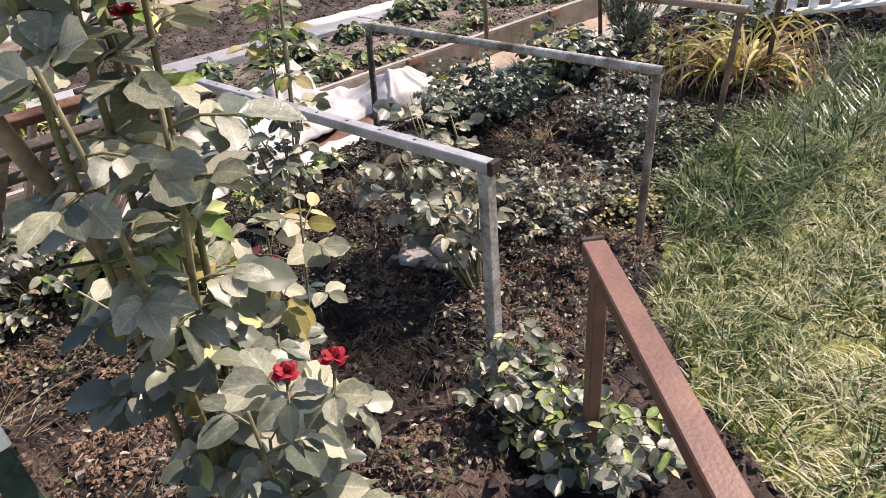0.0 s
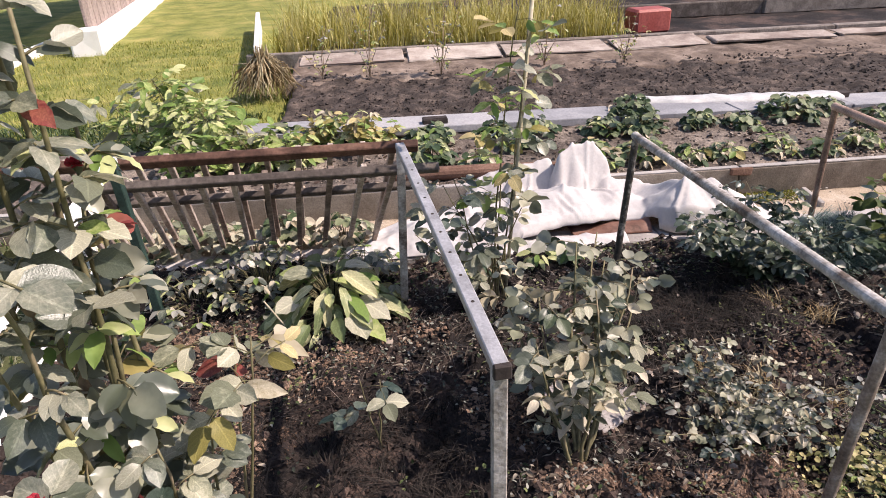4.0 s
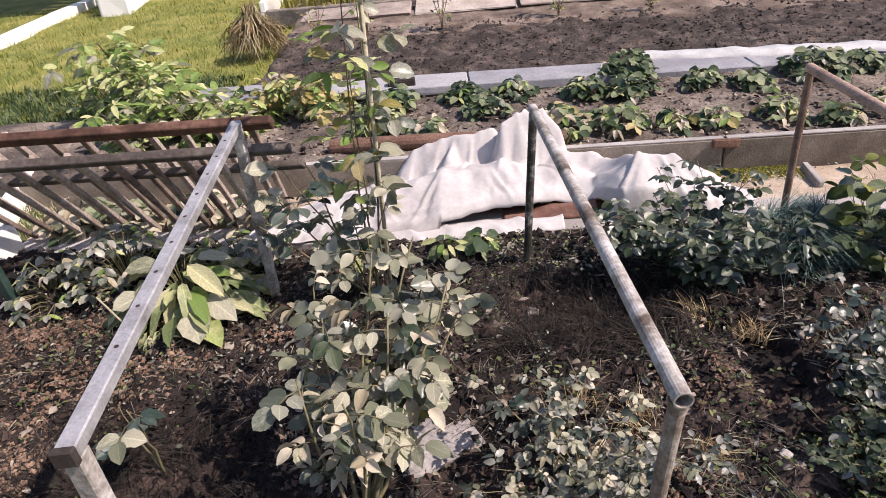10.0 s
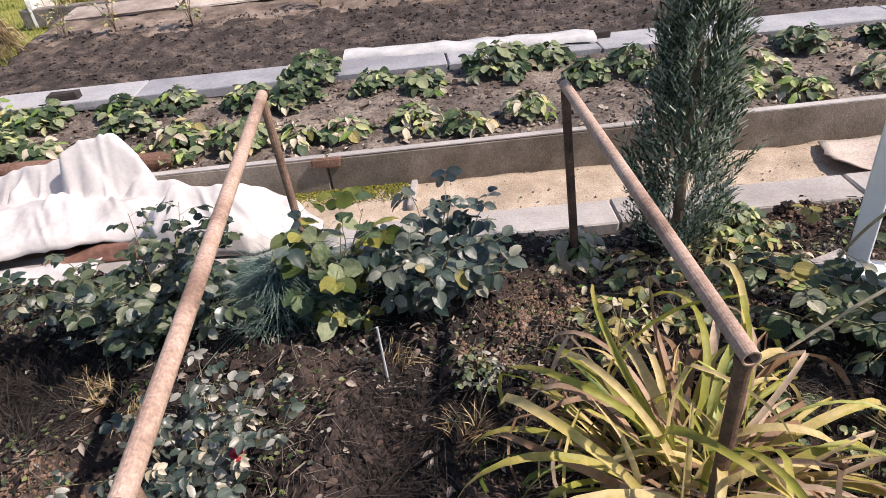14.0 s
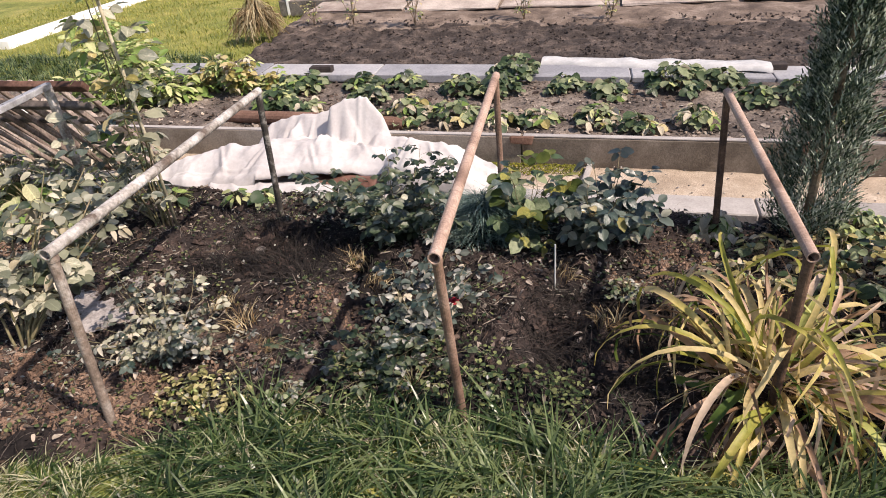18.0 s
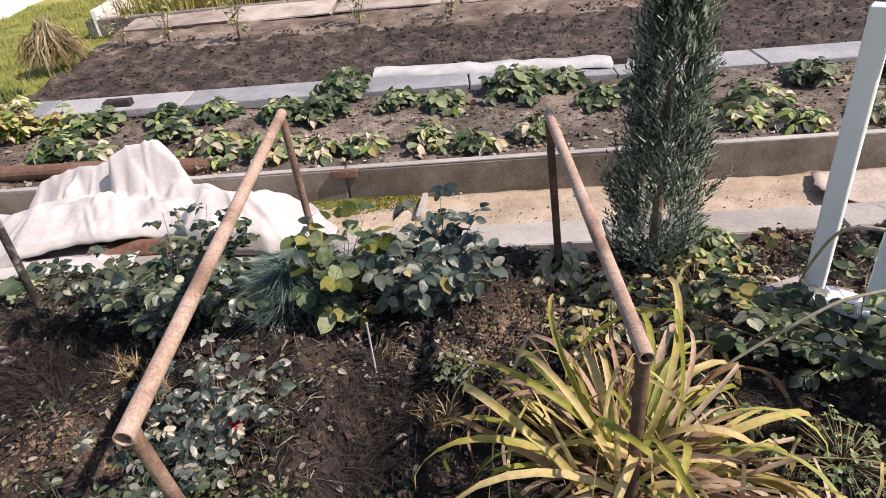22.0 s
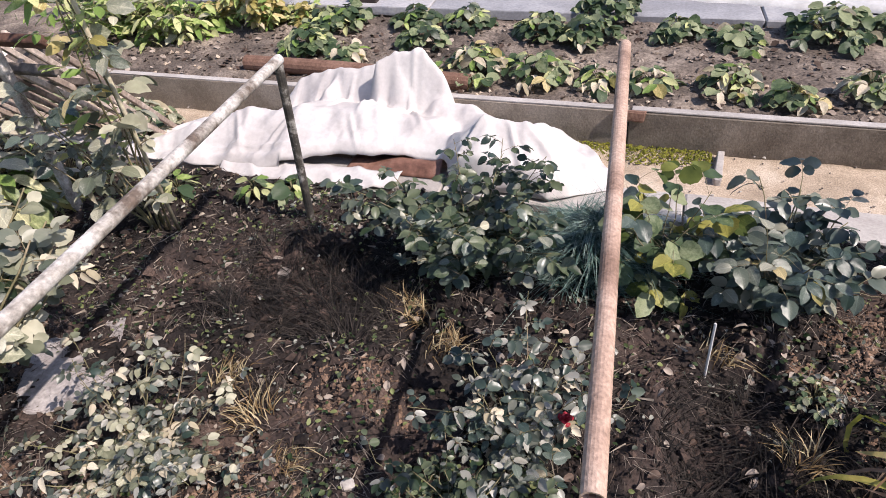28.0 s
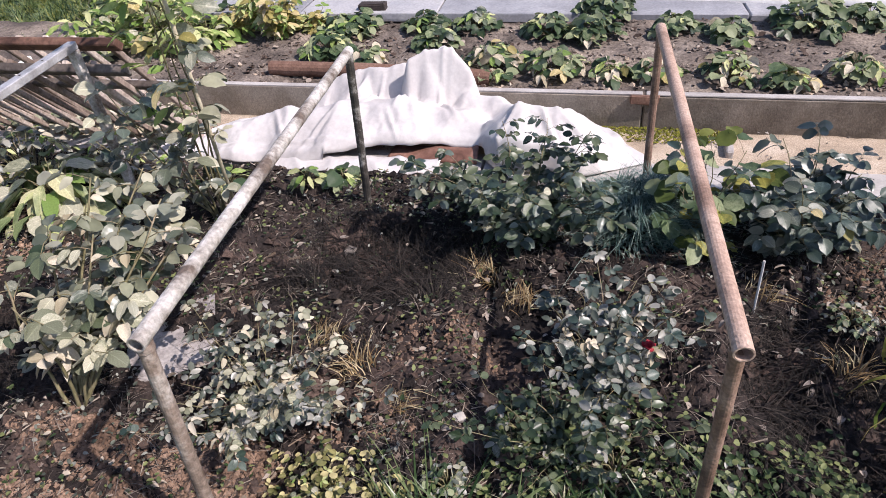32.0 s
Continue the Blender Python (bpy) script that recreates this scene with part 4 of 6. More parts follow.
for k, (px, py, h) in enumerate(((-0.72, 0.62, 0.07), (-0.68, 0.82, 0.08), (-0.55, 0.7, 0.06), (0.45, 0.55, 0.06), (-1.0, 0.3, 0.06), (-1.15, 0.42, 0.08), (0.25, 0.85, 0.06), (-0.85, 0.2, 0.05))):
    tagged(part("dead_tuft", *tuft(70, px - 0.05, px + 0.05, py - 0.05, py + 0.05, h, 0.004, 210 + k, 0.0, 1.0, segs=3), L_STRAW), "small tuft of dead reddish stalks", "plant", kind="stuff")

# ---------------------------------------------------------------- edgings and paths
edging = thing("bed_edging", "pale concrete strip set flush along the back of the rose bed", "edging", (0, 1.68, -0.06), kind="structure")
x = -3.86
while x < 4.0:
    w = 1.0
    part("slab", *laid(block((w - 0.008, 0.2, 0.06), 0.006, 0.002), pose(x + w / 2, 1.685, -0.055 + rng.uniform(-0.004, 0.004), 0, 0, rng.uniform(-0.4, 0.4))), PALECONC, edging)
    x += w
board = thing("board_edging", "weathered grey concrete boards on edge holding up the strawberry bed", "edging", (0, 2.22, 0), kind="structure")
for a, b in ((-6.2, -4.75), (-4.75, -3.1), (-3.1, -1.76), (-1.76, -0.13), (-0.13, 1.5), (1.5, 3.13), (3.13, 4.2)):
    part("board", *laid(block((b - a - 0.006, 0.05, 0.2), 0.006, 0.002), pose((a + b) / 2, 2.225, 0.017 + rng.uniform(-0.003, 0.003))), CONC, board)
    # Pale strip added on top, standing in for the board's sunlit edge.
    part("lip", *beam((a + 0.01, 2.222, 0.119), (b - 0.01, 2.222, 0.119), 0.04, 0.008, 0.002, jit=0.001), PALECONC, board, "paler worn top edge")
for bx in (-1.76, -0.13, 1.5):
    brick = part("brick", *laid(block((0.14, 0.03, 0.05), 0.006, 0.004), pose(bx, 2.194, 0.098, 0, 0, 1)), BRICK)
    tagged(brick, "flat red-brown brick piece across a joint of the boards", "brick", "bricks on the boards")
plank_path = thing("plank_path", "grey concrete planks laid flat between the beds", "path", (0, 3.6, 0.08), kind="structure")
for k in range(8):
    a = -3.5 + k * 1.0
    cx = a + 0.5
    part("plank", *laid(block((0.992, 0.33, 0.06), 0.006, 0.003), pose(cx, 3.58 + 0.055 * cx * 0.9, 0.105 - 0.022 * cx, 0, 1.3, 3.2)), BLUECONC, plank_path)
for bx, by, bz in ((-1.97, 3.42, 0.19), (1.52, 3.74, 0.115)):
    tagged(part("block", *laid(block((0.19, 0.08, 0.06), 0.006, 0.004), pose(bx, by, bz, 0, 0, 4)), BLACK), "small blackened block lying on the planks", "block", "blackened blocks")
strip_pts = [(-0.2 + 0.1 * i, 3.86 - 0.01 * i + 0.012 * math.sin(i * 1.3), 0.155 + 0.006 * math.sin(i * 2.1)) for i in range(18)]
sv, sf = [], []
for i, (px, py, pz) in enumerate(strip_pts):
    for dy, dz in ((-0.1, -0.02), (-0.09, 0.012), (0.02, 0.025), (0.1, 0.01), (0.11, -0.02)):
        sv.append((px, py + dy + 0.012 * math.sin(i * 2.7 + dy * 9), pz + dz - 0.02))
for i in range(len(strip_pts) - 1):
    for k in range(4):
        a = i * 5 + k
        sf.append((a, a + 5, a + 6, a + 1))
tagged(part("white_strip", sv, sf, WHITEPLASTIC, smooth=True), "long white plastic strip lying along the planks", "strip")
tagged(part("slab_edge", *laid(block((0.035, 0.24, 0.06), 0.006, 0.003), pose(0.275, 2.04, -0.055, 0, 4, -4)), PALECONC), "narrow concrete piece on edge across the path", "slab")
tagged(part("moss", *bits_of(4200, -0.52, 0.25, 2.03, 2.195, lambda x, y: -0.056, 0.0085, 20, lambda x, y, r: r.random() < (y - 2.0) / 0.17), MOSS), "yellow-green moss along the foot of the board", "moss", kind="stuff")
side_edge = thing("side_edging", "white-painted boards edging the end of the rose bed", "edging", (-3.8, 0.8, 0), kind="structure")
for a, b in ((-0.5, 0.62), (0.62, 1.66)):
    part("board", *beam((-3.66 - 0.08 * a, a, 0.05), (-3.66 - 0.08 * b, b, 0.05), 0.035, 0.2, 0.005), WHITEPAINT, side_edge)
part("board", *beam((-3.98, 1.75, 0.03), (-4.25, 2.6, 0.03), 0.035, 0.18, 0.005), WHITEPAINT, side_edge)

# far timber edging, pale planks and what stands behind
timber = thing("timber_edging", "long weathered timbers holding the raised bed behind", "edging", (0, 6.65, 0.1), kind="structure")
for a, b in ((-4.0, -1.6), (-1.6, 0.8), (0.8, 3.4), (3.4, 6.2)):
    part("timber", *beam((a + 0.01, 6.68, 0.11), (b - 0.01, 6.68, 0.11), 0.12, 0.2, 0.01, jit=0.004), GREYRAIL, timber)
for k, (a, b, y, w, t) in enumerate(((-3.3, -2.12, 6.3, 0.46, 11), (-2.06, -0.98, 6.29, 0.48, 12), (-0.93, 0.32, 6.28, 0.46, 10), (0.4, 1.5, 6.3, 0.42, 11), (1.62, 3.1, 6.28, 0.3, 6), (3.2, 4.7, 6.3, 0.28, 6))):
    p = part("pale_plank", *laid(block((b - a, w, 0.02), 0.004, 0.012), pose((a + b) / 2, y, 0.15 + w * 0.06, t * 0.55, rng.uniform(-0.6, 0.6), rng.uniform(-2, 2))), PALEWOOD)
    tagged(p, "bleached wooden plank lying along the far bed", "plank", "bleached planks")
back_timber = thing("back_timber", "weathered timbers behind the dark raised soil", "edging", (3, 8.2, 0.2), kind="structure")
for a, b in ((0.9, 3.3), (3.3, 5.8)):
    part("timber", *beam((a, 8.2, 0.26), (b - 0.02, 8.25, 0.26), 0.1, 0.2, 0.01, jit=0.004), GREYRAIL, back_timber)
tagged(part("reeds", *tuft(5200, -3.7, 0.75, 6.8, 8.3, 0.55, 0.013, 60, 0.12, 0.5, segs=4), L_REED), "dense yellow-green strap-leaved plants behind the timbers", "plants", kind="stuff")
redbox = part("red_box", *laid(block((0.5, 0.35, 0.3), 0.03), pose(1.15, 7.2, 0.3, 0, 0, 8)), REDBOX)
tagged(redbox, "faded red plastic box on the raised bed", "box")
tagged(part("white_side_board", *beam((-3.85, 6.62, 0.16), (-4.4, 10.1, 0.16), 0.06, 0.3, 0.006), WHITEPAINT), "white-painted board along the end of the raised bed", "board")
kerb = thing("white_kerb", "white painted kerb running across the lawn", "kerb", (-7.3, 7, 0), kind="structure")
for a, b in (((-6.95, 5.0), (-7.2, 6.6)), ((-7.22, 6.65), (-7.4, 8.3)), ((-7.42, 8.35), (-7.55, 10.4))):
    part("kerb_stone", *beam((*a, 0.05), (*b, 0.05), 0.15, 0.14, 0.01, jit=0.004), WHITEPAINT, kerb)
hut = thing("garden_hut", "low shed wall of pinkish grey upright boards on a white base", "hut", (-6.6, 8.6, 0))
h0, h1 = Vector((-6.62, 8.75, 0)), Vector((-8.1, 17.0, 0))
part("base", *beam(h0 + Vector((0, 0, 0.13)), h1 + Vector((0, 0, 0.13)), 0.36, 0.34, 0.02), WHITEPAINT, hut)
part("end_block", *beam(h0 - (h1 - h0) * 0.035 + Vector((0, 0, 0.16)), h0 + Vector((0, 0, 0.16)), 0.42, 0.42, 0.03, jit=0.01), WHITEPAINT, hut)
for k in range(26):
    p = h0.lerp(h1, (k + 0.5) / 26)
    part("board", *beam(p + Vector((0, 0, 0.3)), p + Vector((0, 0, 2.4)), 0.27, 0.04, 0.006, up=(1, 0.18, 0)), WALL, hut)
part("roof", *beam(h0.lerp(h1, -0.02) + Vector((-0.5, 0, 2.48)), h1 + Vector((-0.5, 0, 2.48)), 1.7, 0.1, 0.02), GREYWOOD, hut)


# ---------------------------------------------------------------- steel arches over the bed
def arch(label, nb, nt, ft, fb, kind, rail_m, post_m, r=0.019, pr=0.016, over=0.02, cap=False, far_m=None):
    """A two-legged frame: a rail from the near post's top to the far post's top."""
    th = thing("plant_support", label, "support frame", (nb[0], nb[1], 0), "steel frames over the bed")
    nt, ft = Vector(nt), Vector(ft)
    d = (nt - ft).normalized()
    if kind == "square":
        rail = part("rail", *beam(ft - d * 0.015, nt + d * over, 2 * r, 2 * r * 0.8, 0.003), rail_m, th)
        part("near_post", *beam((nb[0], nb[1], -0.12), nt - Vector((0, 0, r * 0.82)), 2 * pr, 2 * pr, 0.003, up=(0, 1, 0)), post_m, th)
        part("far_post", *beam((fb[0], fb[1], -0.12), ft - Vector((0, 0, r * 0.82)), 2 * pr, 2 * pr, 0.003, up=(0, 1, 0)), far_m or post_m, th)
        for k in range(9):
            p = ft.lerp(nt, 0.12 + 0.09 * k)
            part("hole", *tube([p + Vector((0, 0, r * 0.75)), p + Vector((0, 0, r * 0.84))], 0.005, 8), BLACK, rail, "dark drilled hole")
    else:
        n = 12
        pts = [ft - d * 0.012 + (nt + d * over - ft + d * 0.012) * (i / (n - 1)) for i in range(n)]
        rail = part("rail", *tube(pts, r, 20, True), rail_m, th, smooth=False)
        post = part("near_post", *tube([(nb[0], nb[1], -0.12), nt - Vector((0, 0, r * 0.9))], pr, 18), post_m, th, smooth=False)
        part("far_post", *tube([(fb[0], fb[1], -0.12), ft - Vector((0, 0, r * 0.9))], pr, 12), far_m or post_m, th, smooth=False)
        part("weld", *tube([nt - Vector((0, 0, r + 0.012)), nt - Vector((0, 0, r - 0.004))], pr * 1.15, 10), post_m, post)
    if cap:
        part("cap", *laid(block((2.2 * r, 0.016, 2.0 * r), 0.003), look(nt + d * (over + 0.004), nt + d) @ pose(0, 0, 0, 90)), BLACK, rail, "black plastic end cap")
    return th


arch("white-painted square steel frame with a dark green far leg", (-3.2, -0.5), (-3.2, -0.5, 0.79), (-3.378, 0.965, 0.807), (-3.36, 1.0), "square", WHITEPAINT, GREENPAINT, 0.02, 0.018)
arch("galvanised square steel frame with drilled rail over the roses", (-2.113, -0.392), (-2.115, -0.391, 0.747), (-2.277, 1.016, 0.778), (-2.31, 1.06), "square", STEEL, OLDPAINT, 0.018, 0.017, cap=True)
arch("flaking grey painted pipe frame over the roses", (-1.171, -0.283), (-1.121, -0.268, 0.691), (-1.239, 1.188, 0.704), (-1.276, 1.208), "round", OLDPAINT, FLAKED, 0.018, 0.016, far_m=MOTTLE)
arch("rusty steel pipe frame with an open rail end", (0.0, 0.0), (-0.031, -0.06, 0.65), (-0.138, 1.46, 0.699), (-0.12, 1.47), "round", RUST, RUSTPOST, 0.019, 0.015, 0.03)
arch("dark rusty pipe frame standing in the daylily", (0.95, 0.15), (0.948, 0.139, 0.607), (0.864, 1.326, 0.669), (0.906, 1.306), "round", RUST, DARKRUST, 0.017, 0.015)
trestle = thing("trestle_rail", "brown-painted square steel rail on a post beside the lawn", "rail", (-2.166, -0.737, 0), "steel frames over the bed")
td = Vector((-0.63, -0.775, 0.0)).normalized()
tp = Vector((-2.166, -0.737, 0.675))
trail = part("rail", *beam(tp, tp + td * 1.9, 0.05, 0.034, 0.003), BROWNPAINT, trestle)
part("cap", *beam(tp - td * 0.018, tp - td * 0.001, 0.052, 0.036, 0.004), BLACK, trail, "black plastic end cap")
part("post", *beam(tp + td * 0.05 + Vector((0, 0, -0.78)), tp + td * 0.05 + Vector((0, 0, -0.018)), 0.03, 0.045, 0.003, up=td), BROWNPAINT, trestle)
part("post", *beam(tp + td * 1.8 + Vector((0, 0, -0.78)), tp + td * 1.8 + Vector((0, 0, -0.018)), 0.03, 0.045, 0.003, up=td), BROWNPAINT, trestle)


# ---------------------------------------------------------------- slatted fence panels leaning at the back
def fence_panel(label, x0, x1, top, foot, rails, nsl, w, material, rail_w, dx=0.0, slat_m=None, low=0.0):
    """A slatted panel leaning from the foot line (y, z) to the top line (y, z)."""
    th = thing("fence_panel", label, "fence panel", (x0, foot[0], foot[1]), "leaning fence panels")
    t0, f0 = Vector((0, *top)), Vector((0, *foot))
    lean = (t0 - f0).normalized()
    face = Vector((1, 0, 0)).cross(lean)
    for s in rails:
        p = f0.lerp(t0, s)
        part("rail", *beam(Vector((x0, 0, 0)) + p, Vector((x1, 0, 0)) + p, rail_w, 0.035, 0.004, up=face, jit=0.001), material, th)
    for k in range(nsl):
        xx = -3.936 + 0.1365 * k
        o = -face * 0.03
        part("slat", *beam(Vector((xx + dx, 0, 0)) + f0 + o, Vector((xx, 0, 0)) + t0.lerp(f0, 0.02) + o, w, 0.026, 0.003, up=face, jit=0.001), slat_m or material, th)
    if low:
        p = f0.lerp(t0, low) - face * 0.058
        part("lower_rail", *beam(Vector((x0, 0, 0)) + p, Vector((x1 - 0.04, 0, 0)) + p, rail_w, 0.03, 0.004, up=face, jit=0.001), material, th)
    return th


fence_panel("brown-stained slatted wooden fence panel leaning behind the bed", -4.05, -2.2, (1.16, 0.742), (1.88, -0.05), (0.985,), 13, 0.024, WOOD, 0.055, -0.15, RACKWOOD)
fence_panel("greyed slatted wooden fence panel leaning in front of another", -4.03, -2.12, (1.07, 0.67), (1.8, -0.05), (0.985,), 13, 0.024, GREYRAIL, 0.042, -0.16, RACKWOOD, 0.69)


# ---------------------------------------------------------------- crumpled white fleece
def soft(a, b, x):
    t = min(1.0, max(0.0, (x - a) / (b - a)))
    return t * t * (3 - 2 * t)


# ridges that hold the cloth up: how steeply it falls away, how steeply towards -x, and the line of each crest
SHEET_CRESTS = (
    (0.5, 0.6, (-2.5, 1.72, 0.0), (-1.9, 1.86, 0.12), (-1.62, 1.9, 0.165), (-1.36, 1.93, 0.155), (-1.02, 1.93, 0.12)),
    (1.7, 1.4, (-1.8, 2.2, 0.16), (-1.66, 2.21, 0.235), (-1.36, 2.23, 0.245)),
    (2.0, 2.0, (-1.62, 2.1, 0.16), (-1.6, 2.2, 0.22)),
    (4.2, 4.4, (-1.32, 2.12, 0.31), (-1.23, 2.17, 0.355), (-1.1, 2.2, 0.335), (-1.02, 2.19, 0.25)),
    (2.6, 3.0, (-1.24, 2.17, 0.35), (-1.17, 2.36, 0.3)),
    (0.6, 0.5, (-2.4, 1.64, 0.0), (-1.5, 1.63, 0.045), (-1.08, 1.86, 0.085)),
)
HUMP_CRESTS = (
    (1.1, 0.9, (-1.0, 2.14, 0.14), (-0.82, 2.1, 0.12)),
    (0.95, 1.2, (-0.86, 1.86, 0.1), (-0.7, 1.78, 0.23), (-0.52, 1.8, 0.215), (-0.28, 1.8, 0.06)),
    (0.9, 0.9, (-0.7, 1.78, 0.23), (-0.78, 2.05, 0.12)),
    (0.9, 0.9, (-0.52, 1.8, 0.215), (-0.45, 2.02, 0.08)),
    (1.0, 1.2, (-0.62, 1.8, 0.2), (-0.66, 1.62, 0.03)),
)
RIDGES = [(a, b, line[0], line[1]) for line in SHEET_CRESTS + HUMP_CRESTS for a, b in zip(line[2:], line[3:])]
# creases: two ends, height and half width
CREASES = ((-1.3, 2.1, -1.36, 1.9, 0.02, 0.014), (-1.18, 2.12, -1.02, 1.88, 0.02, 0.014), (-1.5, 2.18, -1.54, 1.95, 0.022, 0.012), (-1.62, 1.9, -1.78, 1.62, 0.012, 0.014), (-1.14, 2.2, -1.18, 1.98, 0.022, 0.012), (-1.4, 1.9, -1.3, 1.7, 0.014, 0.012), (-2.3, 1.66, -1.5, 1.68, 0.014, 0.014), (-0.6, 1.78, -0.48, 1.6, 0.02, 0.014), (-0.7, 1.8, -0.8, 1.62, 0.022, 0.013), (-0.5, 1.8, -0.34, 1.65, 0.018, 0.015), (-0.56, 1.84, -0.56, 2.05, 0.016, 0.013), (-2.0, 1.85, -1.86, 1.62, 0.014, 0.014))


def fleece_z(x, y):
    q = Vector((x * 3.0, y * 3.0, 2.0))
    x += noise.noise(q * 1.1) * 0.025 + noise.noise(q * 3.0) * 0.009
    y += noise.noise(q * 1.1 + Vector((7, 3, 1))) * 0.025 + noise.noise(q * 3.0 + Vector((2, 5, 1))) * 0.009
    top = -0.012
    for a, b, steep, left in RIDGES:
        dx, dy = b[0] - a[0], b[1] - a[1]
        t = min(1.0, max(0.0, ((x - a[0]) * dx + (y - a[1]) * dy) / (dx * dx + dy * dy)))
        ex, ey = x - a[0] - t * dx, y - a[1] - t * dy
        d = math.hypot(ex, ey)
        s = left if ex < -0.3 * d else steep
        h = a[2] + t * (b[2] - a[2]) - s * (math.sqrt(d * d + 0.0003) - 0.0173)
        k = 0.02
        m = max(0.0, k - abs(top - h)) / k
        top = max(top, h) + m * m * k * 0.25
    for ax, ay, bx, by, h, w in CREASES:
        dx, dy = bx - ax, by - ay
        t = min(1.0, max(0.0, ((x - ax) * dx + (y - ay) * dy) / (dx * dx + dy * dy)))
        d = math.hypot(x - ax - t * dx, y - ay - t * dy) / w
        if d < 4:
            top += 1.1 * h * (math.exp(-d) - 0.35 * math.exp(-((d - 1.6) ** 2))) * math.sin(math.pi * (0.12 + 0.8 * t))
    fold = 1 - abs(noise.noise(q * 1.7)) * 2.6
    fold2 = 1 - abs(noise.noise(q * 4.3 + Vector((3, 1, 6)))) * 2.6
    # flat facets that meet in crisp ridges, large and small
    big = noise.voronoi(Vector((x * 5.0 + 0.5 * noise.noise(q), y * 3.6, 9.0)))[0][0]
    small = noise.voronoi(Vector((x * 11.0, y * 8.0 + 0.6 * noise.noise(q), 4.0)))[0][0]
    return top + 0.06 * (big - 0.45) + 0.018 * (small - 0.45) + 0.006 * max(0, fold) + 0.003 * max(0, fold2)


def fleece_front(x):
    return float(np.interp(x, (-2.6, -1.8, -1.6, -1.35, -1.05, -0.9, -0.78, -0.4, -0.12), (1.59, 1.57, 1.64, 1.7, 1.77, 1.76, 1.62, 1.6, 1.76))) + 0.03 * nz(x, 1.6, 4, 70) + 0.012 * nz(x, 1.6, 11, 70)


def fleece_back(x):
    return float(np.interp(x, (-2.6, -2.4, -2.06, -1.8, -1.6, -0.95, -0.75, -0.3, -0.12), (1.62, 1.93, 2.13, 2.3, 2.5, 2.5, 2.15, 2.05, 1.8))) + 0.04 * nz(x, 2.4, 5, 71)


cv, cf = [], []
nx, ny = 250, 84
for i in range(nx):
    x0 = -2.6 + 2.48 * i / (nx - 1)
    lo, hi = fleece_front(x0), fleece_back(x0)
    for j in range(ny):
        t = j / (ny - 1)
        y = lo + (hi - lo) * t
        x = x0 + 0.015 * nz(x0, y, 6, 73)
        z = fleece_z(x, y)
        d = (y - lo) / 0.035
        if d < 1:
            z -= (z + 0.018) * (1 - d * (2 - d)) * (0.4 if -1.65 < x0 < -0.85 else 0.95)
        cv.append((x, y, z))
        if i and j:
            a = i * ny + j
            cf.append((a - ny - 1, a - 1, a, a - ny))
fleece = thing("garden_fleece", "crumpled white garden fleece heaped over the path and board", "cloth", (-1.3, 1.9, -0.03))
sol = part("upper_sheet", cv, cf, CLOTH, fleece, smooth=True).modifiers.new("thick", "SOLIDIFY")
sol.thickness = 0.004
lv, lf = [], []
for i in range(90):
    for j in range(10):
        x, t = -1.95 + 0.01 * i, j / 9
        y = 1.525 + 0.02 * nz(x, 1.5, 5, 77) + 0.05 * soft(-1.25, -1.06, x) + (0.15 - 0.04 * soft(-1.3, -1.06, x)) * t
        lv.append((x, y, -0.02 + 0.022 * math.sin(math.pi * t * 0.8) + 0.012 * max(0.0, 1 - 5 * abs(nz(x, y, 5, 78)))))
        if i and j:
            a = i * 10 + j
            lf.append((a - 11, a - 1, a, a - 10))
part("lower_fold", lv, lf, CLOTH, fleece, smooth=True).modifiers.new("thick", "SOLIDIFY").thickness = 0.004
tv, tf = [], []
for j in range(14):
    for i in range(40):
        x, y = -1.34 + i * 0.0115, 1.675 + j * 0.012
        tv.append((x + 0.01 * nz(x, y, 9, 75), y, -0.02 + (0.008 + 0.027 * soft(-1.25, -1.1, x)) * math.sin(math.pi * j / 13) + 0.02 * max(0, nz(x, y, 8, 76)) + 0.05 * soft(-0.95, -0.86, x) * soft(1.7, 1.8, y)))
        if i and j:
            a = j * 40 + i
            tf.append((a - 41, a - 40, a, a - 1))
brown = tagged(part("brown_sheet", tv, tf, TARP, smooth=True), "crumpled brown plastic sheet showing under the fleece", "sheet")
brown.modifiers.new("thick", "SOLIDIFY").thickness = 0.003
tagged(part("red_pipe", *tube([(-2.32, 2.47, 0.115), (-1.7, 2.45, 0.118), (-0.95, 2.41, 0.105)], 0.045, 14, True), BRICK, smooth=False), "red-brown clay pipe lying behind the board", "pipe")

# ---------------------------------------------------------------- roses and other plants in the bed
bush("rose_bush", "tall rose bush with broad grey-green leaves and red blooms", "rose", (-2.93, -0.42, 0.02),
     [(0.05, 0, 0.1, 0.0, 1.24, 0.04), (0.0, 0, 0.05, -0.1, 1.58, 0.06), (0, 0, 0.12, -0.08, 1.5, 0.06), (0.04, 0.02, 0.1, 0.06, 1.3, 0.05), (-0.04, 0.02, -0.03, -0.08, 1.52, 0.06), (0.0, -0.03, 0.04, -0.22, 1.18, 0.06), (-0.03, -0.02, -0.06, -0.2, 1.25, 0.06), (0.02, 0, 0.06, -0.04, 1.62, 0.05)],
     [(8, M_ROSE), (2.5, M_KHAKI), (0.8, M_YEL), (0.8, M_LIGHT), (0.25, M_RED)], (0.048, 0.076), 0.072, 0.4, 5, 21, rad=0.0085, blooms=1, group="roses", most=400, facing=0.7, spread=0.6)
